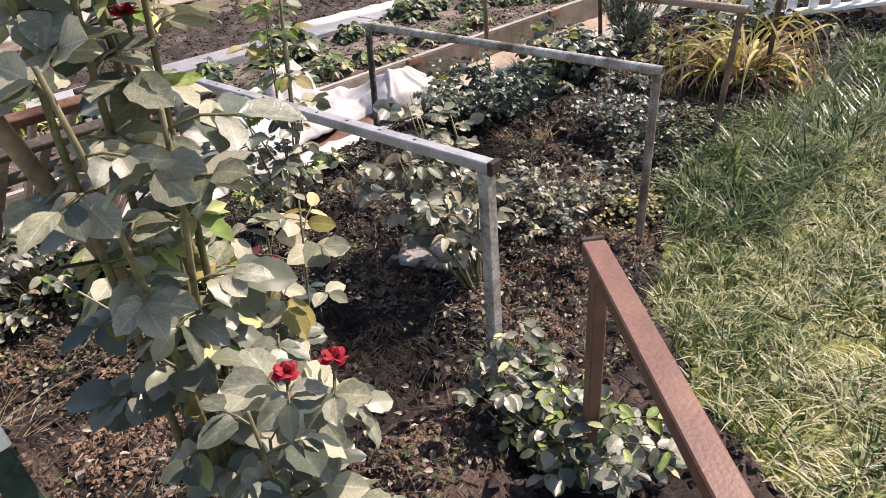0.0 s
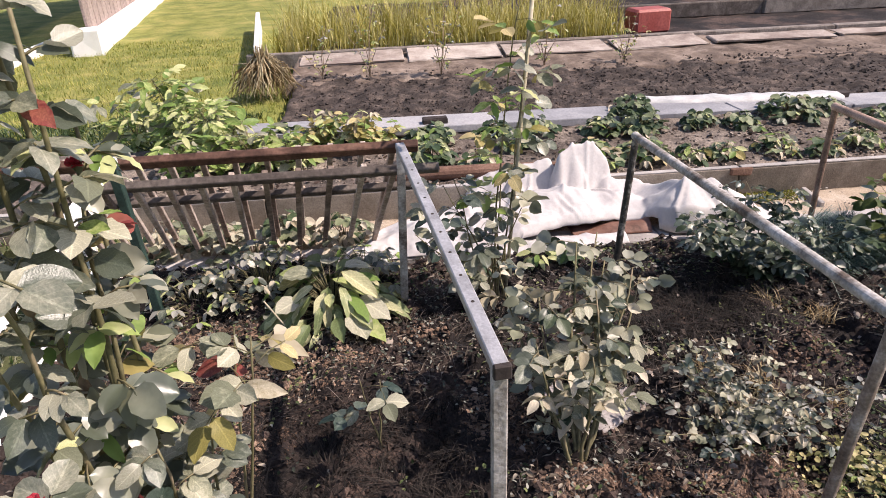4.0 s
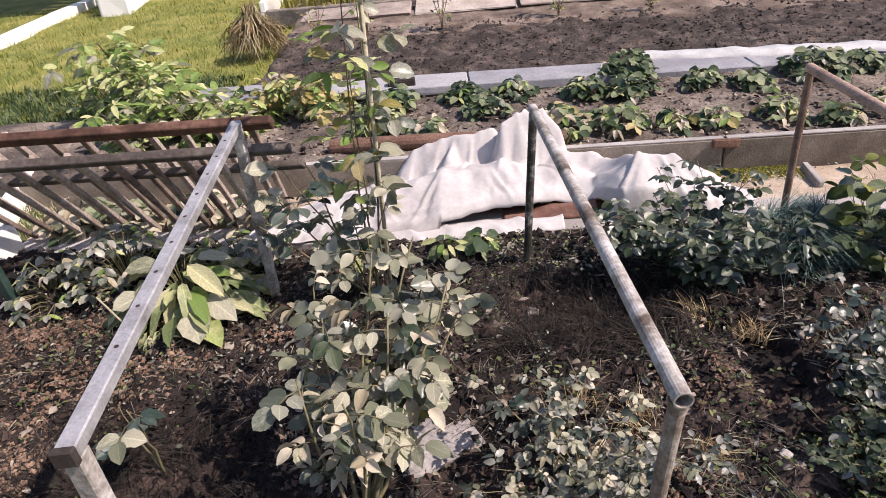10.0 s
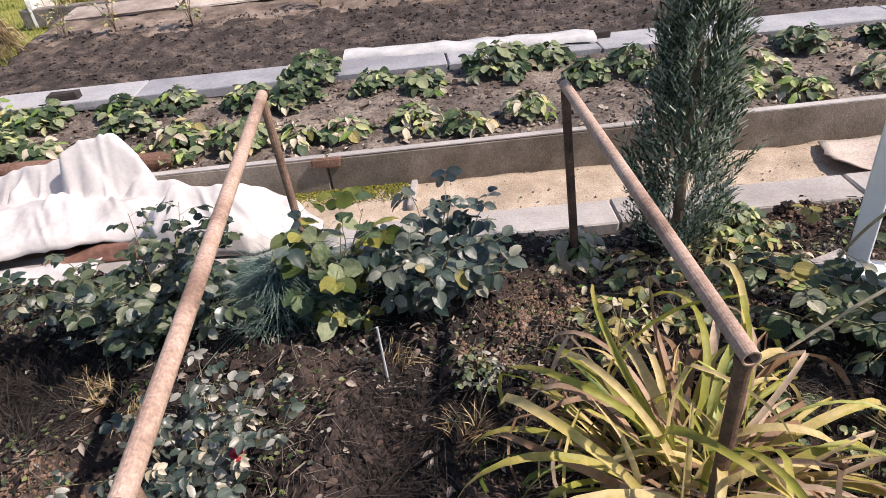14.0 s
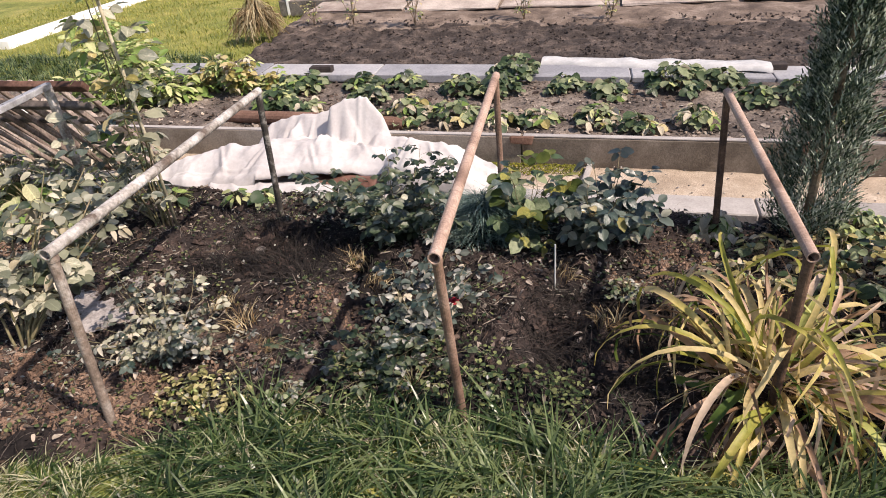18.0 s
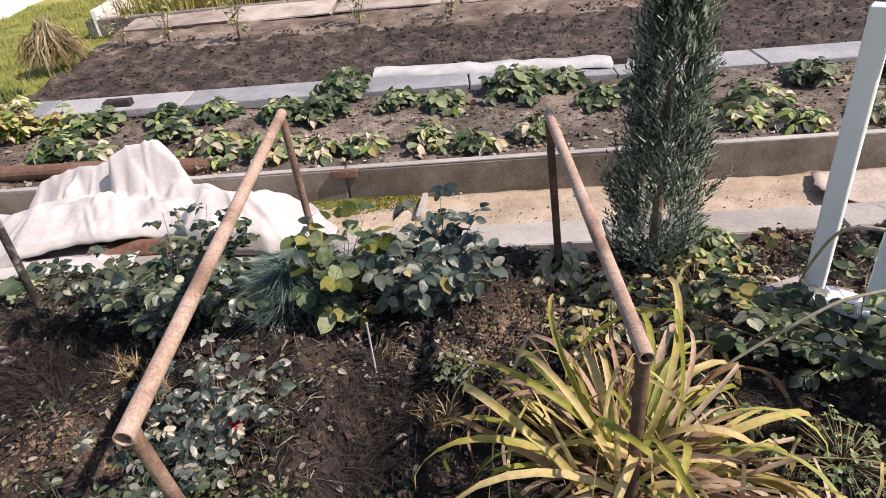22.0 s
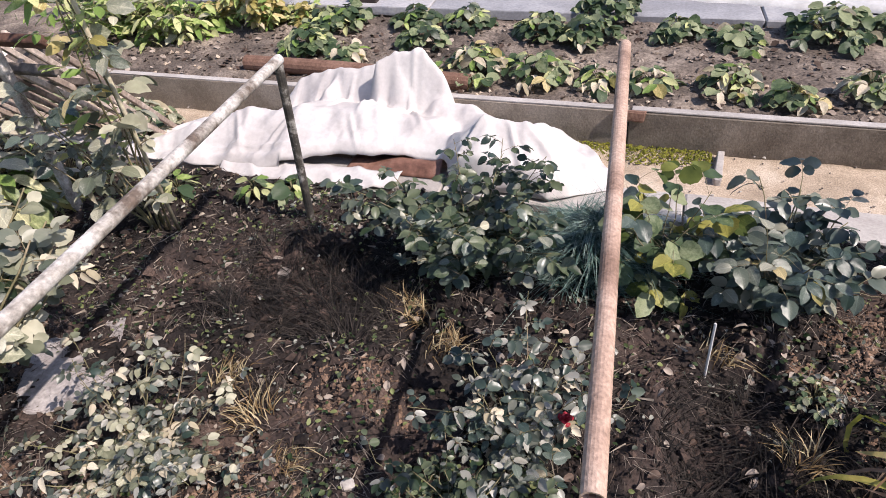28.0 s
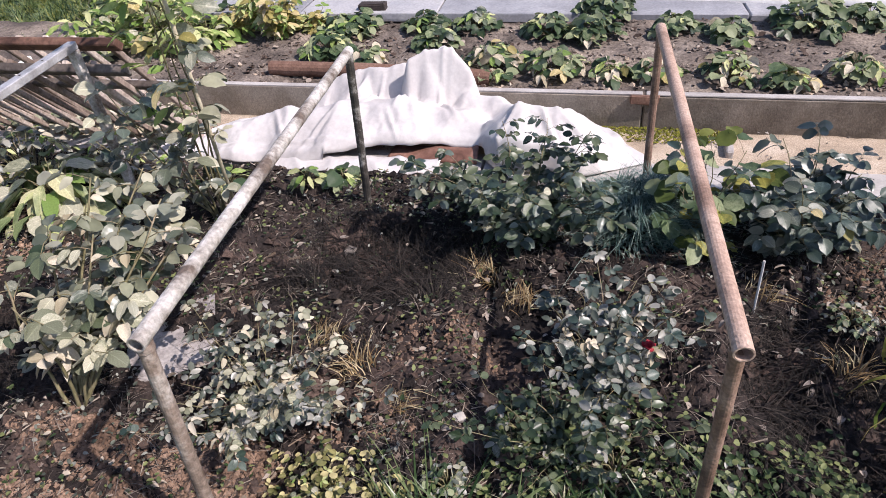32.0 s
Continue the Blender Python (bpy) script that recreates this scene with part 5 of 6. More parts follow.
stake = tagged(part("rose_stake", *tube([(-2.75, -0.42, -0.08), (-2.87, -0.425, 0.5), (-2.95, -0.42, 0.86), (-3.03, -0.42, 1.19), (-3.09, -0.42, 1.5)], 0.013, 9), DRYCANE, smooth=True), "thick brown wooden stake among the rose canes", "cane", "garden canes")
part("tie", *tube([(-3.03, -0.44, 0.95), (-2.985, -0.445, 0.94), (-2.93, -0.44, 0.925), (-2.88, -0.43, 0.915)], 0.003, 6), BLACK, stake, "black wire tie")
bush("rose_bush", "leafy rose with grey-green and yellowing leaves", "rose", (-2.82, -0.4, 0.02),
     [(0, 0, 0.1, -0.04, 0.66, 0.05), (0, 0, 0.04, -0.12, 0.72, 0.06), (0, 0, 0.0, 0.1, 0.6, 0.06), (0, 0, 0.05, -0.18, 0.6, 0.06), (0, 0, 0.03, 0.0, 0.46, 0.06)], [(6, M_ROSE), (2, M_KHAKI), (1, M_BLUE)], (0.045, 0.068), 0.06, 0.26, 5, 22, rad=0.006, group="roses", most=200, facing=0.7, spread=0.6)
bush("rose_bush", "rose shoot with reddish young and golden yellowing leaves", "rose", (-2.74, -0.38, 0.02),
     [(0, 0, 0.13, 0.0, 0.86, 0.04), (0, 0, 0.08, 0.06, 0.84, 0.04)], [(4, M_YEL), (1.2, M_PALE), (0.4, M_RED), (3, M_KHAKI)], (0.05, 0.07), 0.05, 0.84, 5, 38, rad=0.005, group="roses", most=60, facing=0.8)
bush("rose_bush", "low rose with crimson blooms among the leaves", "rose", (-2.89, -0.68, 0.0),
     [(0, 0, 0.07, -0.09, 0.85, 0.05), (0, 0, 0.015, -0.055, 0.84, 0.05), (0, 0, -0.06, -0.1, 0.86, 0.05), (0, 0, 0.06, 0.06, 0.6, 0.06), (0, 0, 0.07, -0.1, 0.56, 0.06), (0, 0, -0.02, 0.0, 0.7, 0.06), (0, 0, 0.05, 0.1, 0.42, 0.06), (0, 0, 0.02, -0.14, 0.5, 0.06)], [(8, M_ROSE), (2, M_KHAKI)], (0.042, 0.064), 0.05, 0.2, 5, 23, rad=0.006, blooms=2, group="roses", most=200, facing=0.7, spread=0.5)
bush("rose_bush", "low dense rose with small shiny leaves beside the lawn", "rose", (-2.17, -0.68, -0.02),
     [(0, 0, 0.17 * math.cos(k) * (0.5 + 0.25 * (k % 3)), 0.3 * math.sin(k * 1.3) * (0.5 + 0.25 * (k % 3)), 0.17 + 0.06 * (k % 3), 0.05) for k in range(24)], [(6, M_ROSE), (2, M_LIGHT), (2, M_SHADE)], (0.035, 0.052), 0.038, 0.2, 5, 24, rad=0.003, group="roses", most=220)
bush("rose_bush", "leafy rose with dusty pale leaves, some withered to cream", "rose", (-1.8, -0.01, 0.0),
     [(0, 0, 0.06, 0.36, 0.66, 0.05), (0.02, 0, 0.26, 0.34, 0.56, 0.06), (0, 0, -0.08, 0.26, 0.52, 0.06), (0, 0, 0.16, 0.46, 0.64, 0.06), (0, 0, 0.3, 0.38, 0.5, 0.06), (0, 0, 0.2, 0.44, 0.54, 0.05), (0, 0, 0.02, -0.02, 0.48, 0.05), (0, 0, -0.12, 0.1, 0.46, 0.05), (0.02, 0, 0.1, 0.24, 0.54, 0.06), (0, 0, 0.14, 0.34, 0.5, 0.06), (0, 0, 0.24, 0.5, 0.44, 0.05), (0, 0, -0.16, 0.5, 0.46, 0.05)], [(5, M_KHAKI), (4, M_ROSE), (2.6, M_PALE), (0.3, M_YEL), (1, M_SHADE)], (0.038, 0.07), 0.046, 0.42, 5, 25, rad=0.006, group="roses", most=280, facing=1.0)
bush("rose_bush", "low spreading shrub with many small grey-green leaves", "rose", (-1.2, 0.08, 0.0),
     [(0, 0, 0.36 * math.cos(k * 0.8) * (0.4 + 0.3 * (k % 3)), 0.3 * math.sin(k * 0.8) * (0.4 + 0.3 * (k % 3)), 0.14 + 0.05 * (k % 4), 0.06) for k in range(28)], [(5, M_GREY), (3, M_KHAKI), (1.5, M_PALE), (1, M_BLUE)], (0.02, 0.032), 0.03, 0.2, 5, 26, rad=0.0022, group="small shrubs", most=280, facing=0.8)
bush("rose_bush", "small rose with pale dusty leaves and one red bloom", "rose", (-0.24, 0.42, 0.0),
     [(0, 0, 0.27 * math.cos(k * 0.9) * (0.4 + 0.3 * (k % 3)), 0.36 * math.sin(k * 0.9) * (0.4 + 0.3 * (k % 3)), 0.15 + 0.05 * (k % 4), 0.06) for k in range(19)], [(6, M_GREY), (3, M_BLUE), (1, M_PALE)], (0.026, 0.038), 0.036, 0.2, 5, 27, rad=0.0022, blooms=1, group="small shrubs", most=280, facing=0.8)
bush("rose_bush", "spreading rose with dark green leaves", "rose", (-0.6, 1.14, 0.0),
     [(0, 0, 0.43 * math.cos(k * 0.7) * (0.5 + 0.25 * (k % 3)), 0.3 * math.sin(k * 0.7), 0.2 + 0.055 * (k % 4), 0.06) for k in range(27)], [(9, M_SHADE), (2, M_BLUE), (1.2, M_ROSE), (0.3, M_KHAKI)], (0.034, 0.052), 0.03, 0.15, 5, 28, rad=0.003, group="roses", most=220)
bush("rose_bush", "rose with broad blue-green leaves", "rose", (0.4, 1.14, 0.0),
     [(0, 0, 0.32 * math.cos(k * 0.7) * (0.5 + 0.25 * (k % 3)), 0.22 * math.sin(k * 0.7), 0.22 + 0.05 * (k % 4), 0.05) for k in range(16)], [(7, M_BLUE), (2.5, M_ROSE), (0.3, M_YEL)], (0.046, 0.066), 0.043, 0.2, 5, 29, rad=0.0035, group="roses", most=200)
bush("rose_bush", "young rose shoot with yellow-green leaves", "rose", (0.06, 1.14, 0.0),
     [(0, 0, 0.12 * math.cos(k * 1.3), 0.12 * math.sin(k * 1.3), 0.3 + 0.05 * (k % 3), 0.05) for k in range(9)], [(5, M_OLIVE), (3, M_BERRY), (1, M_BLUE)], (0.055, 0.078), 0.06, 0.25, 3, 30, rad=0.003, group="roses", most=120)
bush("climbing_rose", "thin climbing rose with light green leaves tied up a bamboo cane", "rose", (-1.88, 1.06, 0.02),
     [(0, 0, 0.07, -0.1, 1.36, 0.05), (0.03, 0, 0.1, -0.12, 1.2, 0.04), (0.01, 0, 0.03, -0.06, 0.95, 0.05)], [(5, M_LIGHT), (1.5, M_YEL), (2, M_ROSE), (2, M_KHAKI)], (0.055, 0.085), 0.075, 0.4, 5, 31, rad=0.0045, group="roses", most=160, facing=0.8)
bush("rose_bush", "rose with grey-green leaves round the foot of a bamboo cane", "rose", (-1.9, 1.04, 0.02),
     [(-0.02, 0, -0.16, -0.02, 0.62, 0.06), (0.02, 0, 0.12, -0.04, 0.5, 0.06), (-0.02, 0, -0.3, -0.04, 0.52, 0.06), (0, 0, -0.02, -0.1, 0.42, 0.06), (0, 0, -0.22, -0.12, 0.64, 0.05), (0, 0, -0.34, -0.14, 0.44, 0.05)], [(1, M_LIGHT), (2.5, M_ROSE), (4, M_KHAKI), (2, M_BLUE), (1.2, M_PALE)], (0.05, 0.08), 0.075, 0.3, 5, 45, rad=0.0045, group="roses", most=120, facing=0.8)
tagged(part("bamboo_cane", *tube([(-1.84, 1.09, -0.1), (-1.81, 1.03, 0.5), (-1.77, 0.95, 1.32)], 0.008, 8), BAMBOO, smooth=True), "pale bamboo cane stuck upright in the soil", "cane", "garden canes")
tagged(part("plant_stick", *tube([(0.22, 0.77, -0.03), (0.215, 0.79, 0.2)], 0.004, 6), WHITEPLASTIC), "thin white stick stuck in the soil", "stick", "garden canes")
tagged(part("thin_cane", *tube([(-2.72, 0.775, -0.05), (-2.79, 0.79, 0.1), (-2.87, 0.8, 0.24)], 0.004, 6), BAMBOO), "thin pale cane leaning among the hosta leaves", "cane", "garden canes")
bush("rose_bush", "small rose sprig with a few broad pale leaves", "rose", (-2.42, 0.17, 0.02), [(0, 0, 0.02, -0.06, 0.34, 0.03), (0, 0, -0.05, 0.0, 0.3, 0.03)], [(3, M_BLUE), (2, M_KHAKI), (1, M_ROSE)], (0.06, 0.08), 0.11, 0.5, 3, 35, rad=0.004, group="roses")
clump("hosta", "hosta with broad ribbed green and yellowing leaves", "hosta", (-2.62, 0.96, 0.03), 96, [(5, M_HOSTA), (2, M_LIGHT), (1, M_KHAKI), (0.5, M_YEL)], (0.1, 0.19), 0.23, 32, spread=0.22, trio=False)
for k, (px, py, s, n) in enumerate(((-2.95, 1.15, 0.24, 60), (-2.48, 1.2, 0.2, 46), (-3.25, 1.1, 0.22, 46))):
    clump("green_shrub", "low green leafy plant with small leaves", "plant", (px, py, 0.03), n, [(4, M_GREY), (3, M_ROSE), (2, M_LIGHT), (1, M_PALE)], (0.036, 0.058), (0.3, 0.22, 0.18)[k], 40 + k, "low leafy plants", s)
for k, (px, py) in enumerate(((-1.62, 1.36), (-1.45, 1.38), (-1.98, 1.3))):
    clump("primrose", "small rosette of fresh green leaves", "plant", (px, py, 0.02), 16, [(5, M_LIGHT), (2, M_BERRY)], (0.06, 0.09), 0.06, 50 + k, "primroses", 0.05, trio=False)
tagged(part("carnation_tuft", *tuft(4200, -0.34, 0.03, 1.06, 1.42, 0.1, 0.004, 61, lambda x, y: 0.15 * np.clip(1 - ((x + 0.155) / 0.19) ** 2 - ((y - 1.24) / 0.19) ** 2, 0.0, 1), 1.6, segs=4), L_CARN), "dense mound of thin blue-green leaves", "plant", kind="stuff")
bush("rose_bush", "low sprawling rose with small pale dusty leaves", "rose", (-0.36, 0.14, 0.0),
     [(0, 0, 0.34 * math.cos(k * 0.9) * (0.4 + 0.3 * (k % 3)), 0.24 * math.sin(k * 0.9) * (0.4 + 0.3 * (k % 3)), 0.08 + 0.04 * (k % 4), 0.06) for k in range(17)], [(1.5, M_GREY), (8, M_SHADE)], (0.022, 0.036), 0.032, 0.15, 5, 36, rad=0.002, group="small shrubs", most=200, facing=0.8)
for k, (px, py, s) in enumerate(((-0.2, 0.08, 0.12), (-0.45, 0.15, 0.1), (0.05, 0.12, 0.09), (-0.95, -0.12, 0.1), (0.5, 0.75, 0.08), (-0.62, -0.05, 0.07))):
    clump("clover_patch", "low clover-like patch of small round leaves", "plant", (px, py, 0.01), 26, [(5, M_BERRY), (4, M_GREY), (2, M_KHAKI)] if k != 3 else [(4, M_LIGHT), (3, M_KHAKI)], (0.015, 0.024), 0.05, 70 + k, "low green patches", s)

# strawberry plants in the raised bed
spots = [(-0.36, 3.5, 0.2), (-0.45, 3.1, 0.17), (0.82, 3.28, 0.22), (1.13, 3.3, 0.15), (0.32, 2.55, 0.14), (0.56, 2.42, 0.1), (-0.97, 2.58, 0.2), (-0.62, 2.55, 0.16), (-0.72, 3.15, 0.14), (0.9, 2.55, 0.12), (0.35, 3.12, 0.14), (-1.2, 3.25, 0.14), (-1.53, 3.2, 0.14), (-1.38, 2.92, 0.13), (-0.06, 2.55, 0.1), (-0.3, 2.5, 0.1), (1.3, 3, 0.12), (-2, 3.2, 0.14), (1.73, 2.78, 0.15), (1.58, 3.05, 0.14), (2.15, 2.75, 0.16), (2.28, 2.45, 0.12), (2, 2.55, 0.12), (3.1, 3.05, 0.16), (2.72, 2.5, 0.14), (2.6, 3.1, 0.15), (-1.75, 2.62, 0.1), (0.05, 3.2, 0.13)]
for k, (px, py, s) in enumerate(spots):
    n = int(270 * s - 12)
    clump("strawberry_plant", "pale green strawberry plant with drying leaves on the dry bed" if py < 2.9 else "leafy dark green strawberry plant on the dry bed", "strawberry", (px, py, berry_z(px, py)), n, [(6, M_BERRY), (2.5, M_SHADE), (1, M_LIGHT), (0.4, M_PALE)] if py > 2.9 else [(3, M_LIGHT), (4, M_BERRY), (2.5, M_PALE), (0.4, M_YEL)], (0.045, 0.085), 0.05 + s * 0.45, 100 + k, "strawberry plants", s)

# tall light green plants by the far lawn
for k, (px, py, h, n, w) in enumerate(((-3.85, 3.4, 0.62, 12, 0.2), (-3.5, 3.1, 0.48, 12, 0.19), (-3.25, 2.85, 0.34, 10, 0.16), (-4.3, 3.65, 0.42, 8, 0.17), (-3.02, 2.92, 0.3, 9, 0.15), (-3.65, 2.75, 0.34, 10, 0.16))):
    bush("tall_herb", "bushy light green herb with pointed leaves", "herb", (px, py, 0.06), [(0, 0, w * math.cos(j * 2.1) * (0.5 + 0.25 * (j % 3)), w * math.sin(j * 2.1), h * (0.65 + 0.35 * (j % 3) / 2), 0.04) for j in range(n)], [(9, M_LIGHT), (1, M_KHAKI)], (0.075, 0.125), 0.05, 0.12, 3, 140 + k, rad=0.004, group="light green herbs", most=150)
for k, (px, py, h, n, w) in enumerate(((-2.82, 3.2, 0.3, 15, 0.15), (-2.55, 3.08, 0.32, 18, 0.15), (-2.38, 3.22, 0.2, 9, 0.12))):
    bush("upright_herb", "dense upright herb with yellow-green lance-shaped leaves", "herb", (px, py, 0.06), [(0, 0, w * math.cos(j * 2.4) * math.sqrt(j / n), w * math.sin(j * 2.4) * math.sqrt(j / n), h * (0.7 + 0.3 * (j % 3) / 2), 0.03) for j in range(n)], [(5, M_LIGHT), (4, M_YEL), (1, M_PALE)], (0.055, 0.085), 0.035, 0.25, 3, 150 + k, rad=0.004, group="yellow-green herbs", most=110, spread=0.4)
for k, (px, py, r) in enumerate(((-3.05, 3.35, 0.16), (-2.1, 3.12, 0.15), (-2.05, 2.75, 0.14))):
    clump("leafy_plant", "low plant with broad green leaves on the dry bed", "plant", (px, py, berry_z(px, py)), 26, [(4, M_BERRY), (3, M_LIGHT), (1, M_SHADE)], (0.06, 0.1), 0.12, 330 + k, "low leafy plants", r)
hr = random.Random(66)
stems = []
for k in range(420):
    a, q = hr.uniform(0, 6.28), math.sqrt(hr.random())
    h = hr.uniform(0.35, 0.62) * (1.1 - 0.35 * q)
    reach = q * hr.uniform(0.25, 0.42)
    top = Vector((-3.55 + 0.07 * math.cos(a), 5.25 + 0.07 * math.sin(a), 0.06 + 0.75 * h))
    end = Vector((-3.55 + reach * math.cos(a), 5.25 + reach * math.sin(a), hr.uniform(0.03, 0.2)))
    mid = top.lerp(end, 0.5) + Vector((hr.uniform(-0.08, 0.08), hr.uniform(-0.08, 0.08), hr.uniform(-0.02, 0.1)))
    stems.append(tube([Vector((-3.55, 5.25, 0.05 + 0.3 * h)), top, mid, end], [0.004, 0.005, 0.005, 0.002], 3))
tagged(part("dry_bush", *joined(stems), L_STRAW), "withered straw-coloured sheaf with drooping stems", "bush", kind="stuff")
for k, (px, py, h) in enumerate(((-2.5, 5.5, 0.75), (-1.75, 5.4, 0.9), (-3.0, 5.55, 0.55), (0.3, 5.6, 0.5), (-0.6, 5.6, 0.6))):
    bush("sapling", "thin young sapling with sparse yellowing leaves", "sapling", (px, py, 0.14), [(0, 0, 0.1, 0, h, 0.05), (0, 0, -0.12, 0.05, h * 0.8, 0.05), (0, 0, 0.2, -0.05, h * 0.7, 0.05), (0, 0, 0.05, 0.1, h * 0.9, 0.05), (0, 0, -0.2, -0.08, h * 0.6, 0.05)], [(3, M_LIGHT), (2, M_YEL), (2, M_GREY)], (0.03, 0.045), 0.055, 0.12, 3, 160 + k, rad=0.004, cane_mat=DRYCANE, group="saplings")
tagged(part("dry_grass_tuft", *tuft(110, -3.42, -3.25, 0.4, 0.55, 0.17, 0.004, 63, 0.02, 1.2, segs=4), L_STRAW), "tuft of dry straw-coloured grass", "grass", kind="stuff")

# daylily
lily = thing("daylily", "large daylily clump of arching green and straw-yellow blades", "daylily", (0.98, 0.3, 0.0))
BLADES = ((0.05, 1.1, 0.9, 1.05, 0.0), (0.045, 0.95, -1.0, 1.1, 0.0), (0.038, 0.6, 2.4, 1.15, 1.5), (0.05, 1.5, 0.5, 1.15, 0.0), (0.038, 0.55, -1.8, 1.12, 1.3), (0.03, 1.1, 3.0, 1.2, 0.7))
M_LILY, M_LILYDRY = ([[blade_mesh("lily_blade", mm, wd, a, 13, s, t, dr, kk) for s, (wd, a, t, dr, kk) in enumerate(BLADES)] for mm in ms] for ms in ((L_LILY, L_LILYY), (L_LILYY, L_LILYS, L_LILYS)))
lr = random.Random(5)
fans = [(0.15 * math.cos(k * 2.4) * math.sqrt(k / 11), 0.13 * math.sin(k * 2.4) * math.sqrt(k / 11), lr.uniform(0, 3.14)) for k in range(12)]
for k in range(276):
    fx, fy, plane = fans[k % 12]
    side = plane + (math.pi if lr.random() < 0.5 else 0.0) + lr.gauss(0, 0.45)
    if lr.random() < 0.65 and math.hypot(fx, fy) > 0.05:
        side = math.atan2(fy, fx) + lr.gauss(0, 0.6)
    dry = lr.random() < 0.64
    ob = new("blade", lr.choice(lr.choice(M_LILYDRY if dry else M_LILY)))
    ob.parent = lily
    s, tilt = lr.uniform(0.38, 0.76), lr.uniform(0.05, 0.7)
    if k % 19 == 0:
        s, tilt = lr.uniform(0.66, 0.84), lr.uniform(-0.55, -0.2)
        ob.data = lr.choice(M_LILY[1])
    elif dry and lr.random() < 0.5:
        s, tilt = lr.uniform(0.45, 0.86), lr.uniform(0.35, 1.1)
    wide = (0.75 if k % 19 == 0 else lr.uniform(0.55, 1.15)) / (s + 0.4)
    ob.matrix_basis = Matrix.Translation((fx + lr.gauss(0, 0.015), fy + lr.gauss(0, 0.015), -0.02)) @ Matrix.Rotation(side - math.pi / 2, 4, "Z") @ Matrix.Rotation(-tilt, 4, "X") @ Matrix.Rotation(lr.gauss(0, 0.45), 4, "Y") @ Matrix.Diagonal((s * wide, s, s, 1))

# column cypress
cyp = thing("column_cypress", "slim grey-green column cypress at the back of the bed", "cypress", (1.26, 1.3, 0.0))
part("trunk", *tube([(1.26, 1.3, -0.05), (1.265, 1.3, 0.6), (1.27, 1.3, 1.3)], [0.022, 0.016, 0.006], 8), DRYCANE, cyp)
cr = random.Random(9)
sprays = []
for k in range(4600):
    z0 = 0.03 + 1.33 * cr.random() ** 0.95
    a = cr.uniform(0, 6.28)
    if noise.noise(Vector((math.cos(a) * 2.4, math.sin(a) * 2.4, z0 * 7.0))) < cr.uniform(-0.35, 0.12):
        continue
    wmax = float(np.interp(z0, (0, 0.12, 0.28, 0.5, 0.95, 1.25, 1.4), (0.11, 0.175, 0.195, 0.145, 0.08, 0.044, 0.012))) * (0.85 + 0.25 * math.sin(a * 3 + z0 * 9) * math.sin(z0 * 23 + a))
    q = wmax * math.sqrt(cr.uniform(0.08, 1))
    p = Vector((1.255 + 0.02 * z0 + math.cos(a) * q, 1.3 + math.sin(a) * q, z0))
    out = cr.uniform(0.25, 0.75)
    d = Vector((math.cos(a) * out, math.sin(a) * out, 1)).normalized()
    ln = cr.uniform(0.05, 0.15)
    ax = d.orthogonal().normalized()
    for j in range(7):
        t = j / 7
        ax.rotate(Matrix.Rotation(2.4, 3, d))
        b = p + d * ln * t
        tip = b + (ax * 0.6 + d).normalized() * ln * 0.32 * (1.1 - t * 0.6)
        wdt = d.cross(ax) * 0.0035
        sprays.append(([b - wdt, b + wdt, tip + wdt * 0.4, tip - wdt * 0.4], [(0, 1, 2, 3)]))
part("foliage", *joined(sprays), L_CYP, cyp)

# creeping rose, yellowing ground plants and the white balustrade
bush("rambling_rose", "sprawling rose with dark green leaves and long arching shoots", "rose", (1.8, 0.78, 0.0),
     [(0, 0, 0.5 * math.cos(k * 0.65), 0.28 * math.sin(k * 0.65), 0.14 + 0.06 * (k % 4), 0.1) for k in range(18)], [(5, M_SHADE), (4, M_BERRY), (1.2, M_LIGHT), (0.6, M_YEL), (1, M_KHAKI)], (0.034, 0.058), 0.056, 0.15, 5, 33, rad=0.003, group="roses", most=250)
shoot = thing("arching_shoots", "long pale green arching rose shoots", "rose shoots", (1.35, 0.7, 0.05))
for pts in ([(1.22, 0.62, 0.02), (1.35, 0.62, 0.14), (1.52, 0.62, 0.28), (1.65, 0.62, 0.35), (1.93, 0.62, 0.38), (2.23, 0.62, 0.295), (2.35, 0.62, 0.24), (2.6, 0.6, 0.0)], [(1.72, 1.1, 0.0), (1.66, 0.9, 0.3), (1.6, 0.68, 0.53), (1.68, 0.58, 0.57), (1.79, 0.55, 0.51), (1.9, 0.55, 0.43), (2.12, 0.55, 0.2), (2.2, 0.55, 0.02)]):
    p4 = [Vector(p) for p in pts]
    p4 = [p4[0] * 2 - p4[1]] + p4 + [p4[-1] * 2 - p4[-2]]
    fine_pts = []
    for i in range(1, len(p4) - 2):
        for j in range(6):
            t = j / 6
            a, b, c, d = p4[i - 1 : i + 3]
            fine_pts.append(0.5 * (2 * b + (c - a) * t + (2 * a - 5 * b + 4 * c - d) * t * t + (3 * b - 3 * c + d - a) * t ** 3))
    part("shoot", *tube(fine_pts, 0.005, 7), BAMBOO, shoot, smooth=True)
for k, (px, py, n, s) in enumerate(((1.1, 1.08, 36, 0.2), (1.38, 1.15, 40, 0.18), (1.55, 1.3, 20, 0.12), (0.95, 0.88, 22, 0.15), (1.25, 0.92, 34, 0.16), (1.6, 1.05, 22, 0.14))):
    clump("ground_cover", "yellowing low leafy plant among dead leaves", "plant", (px, py, 0.0), n, [(4, M_YEL), (2, M_BERRY), (3, M_PALE), (3, M_LIGHT)], (0.03, 0.05), 0.09, 180 + k, "low leafy plants", s)
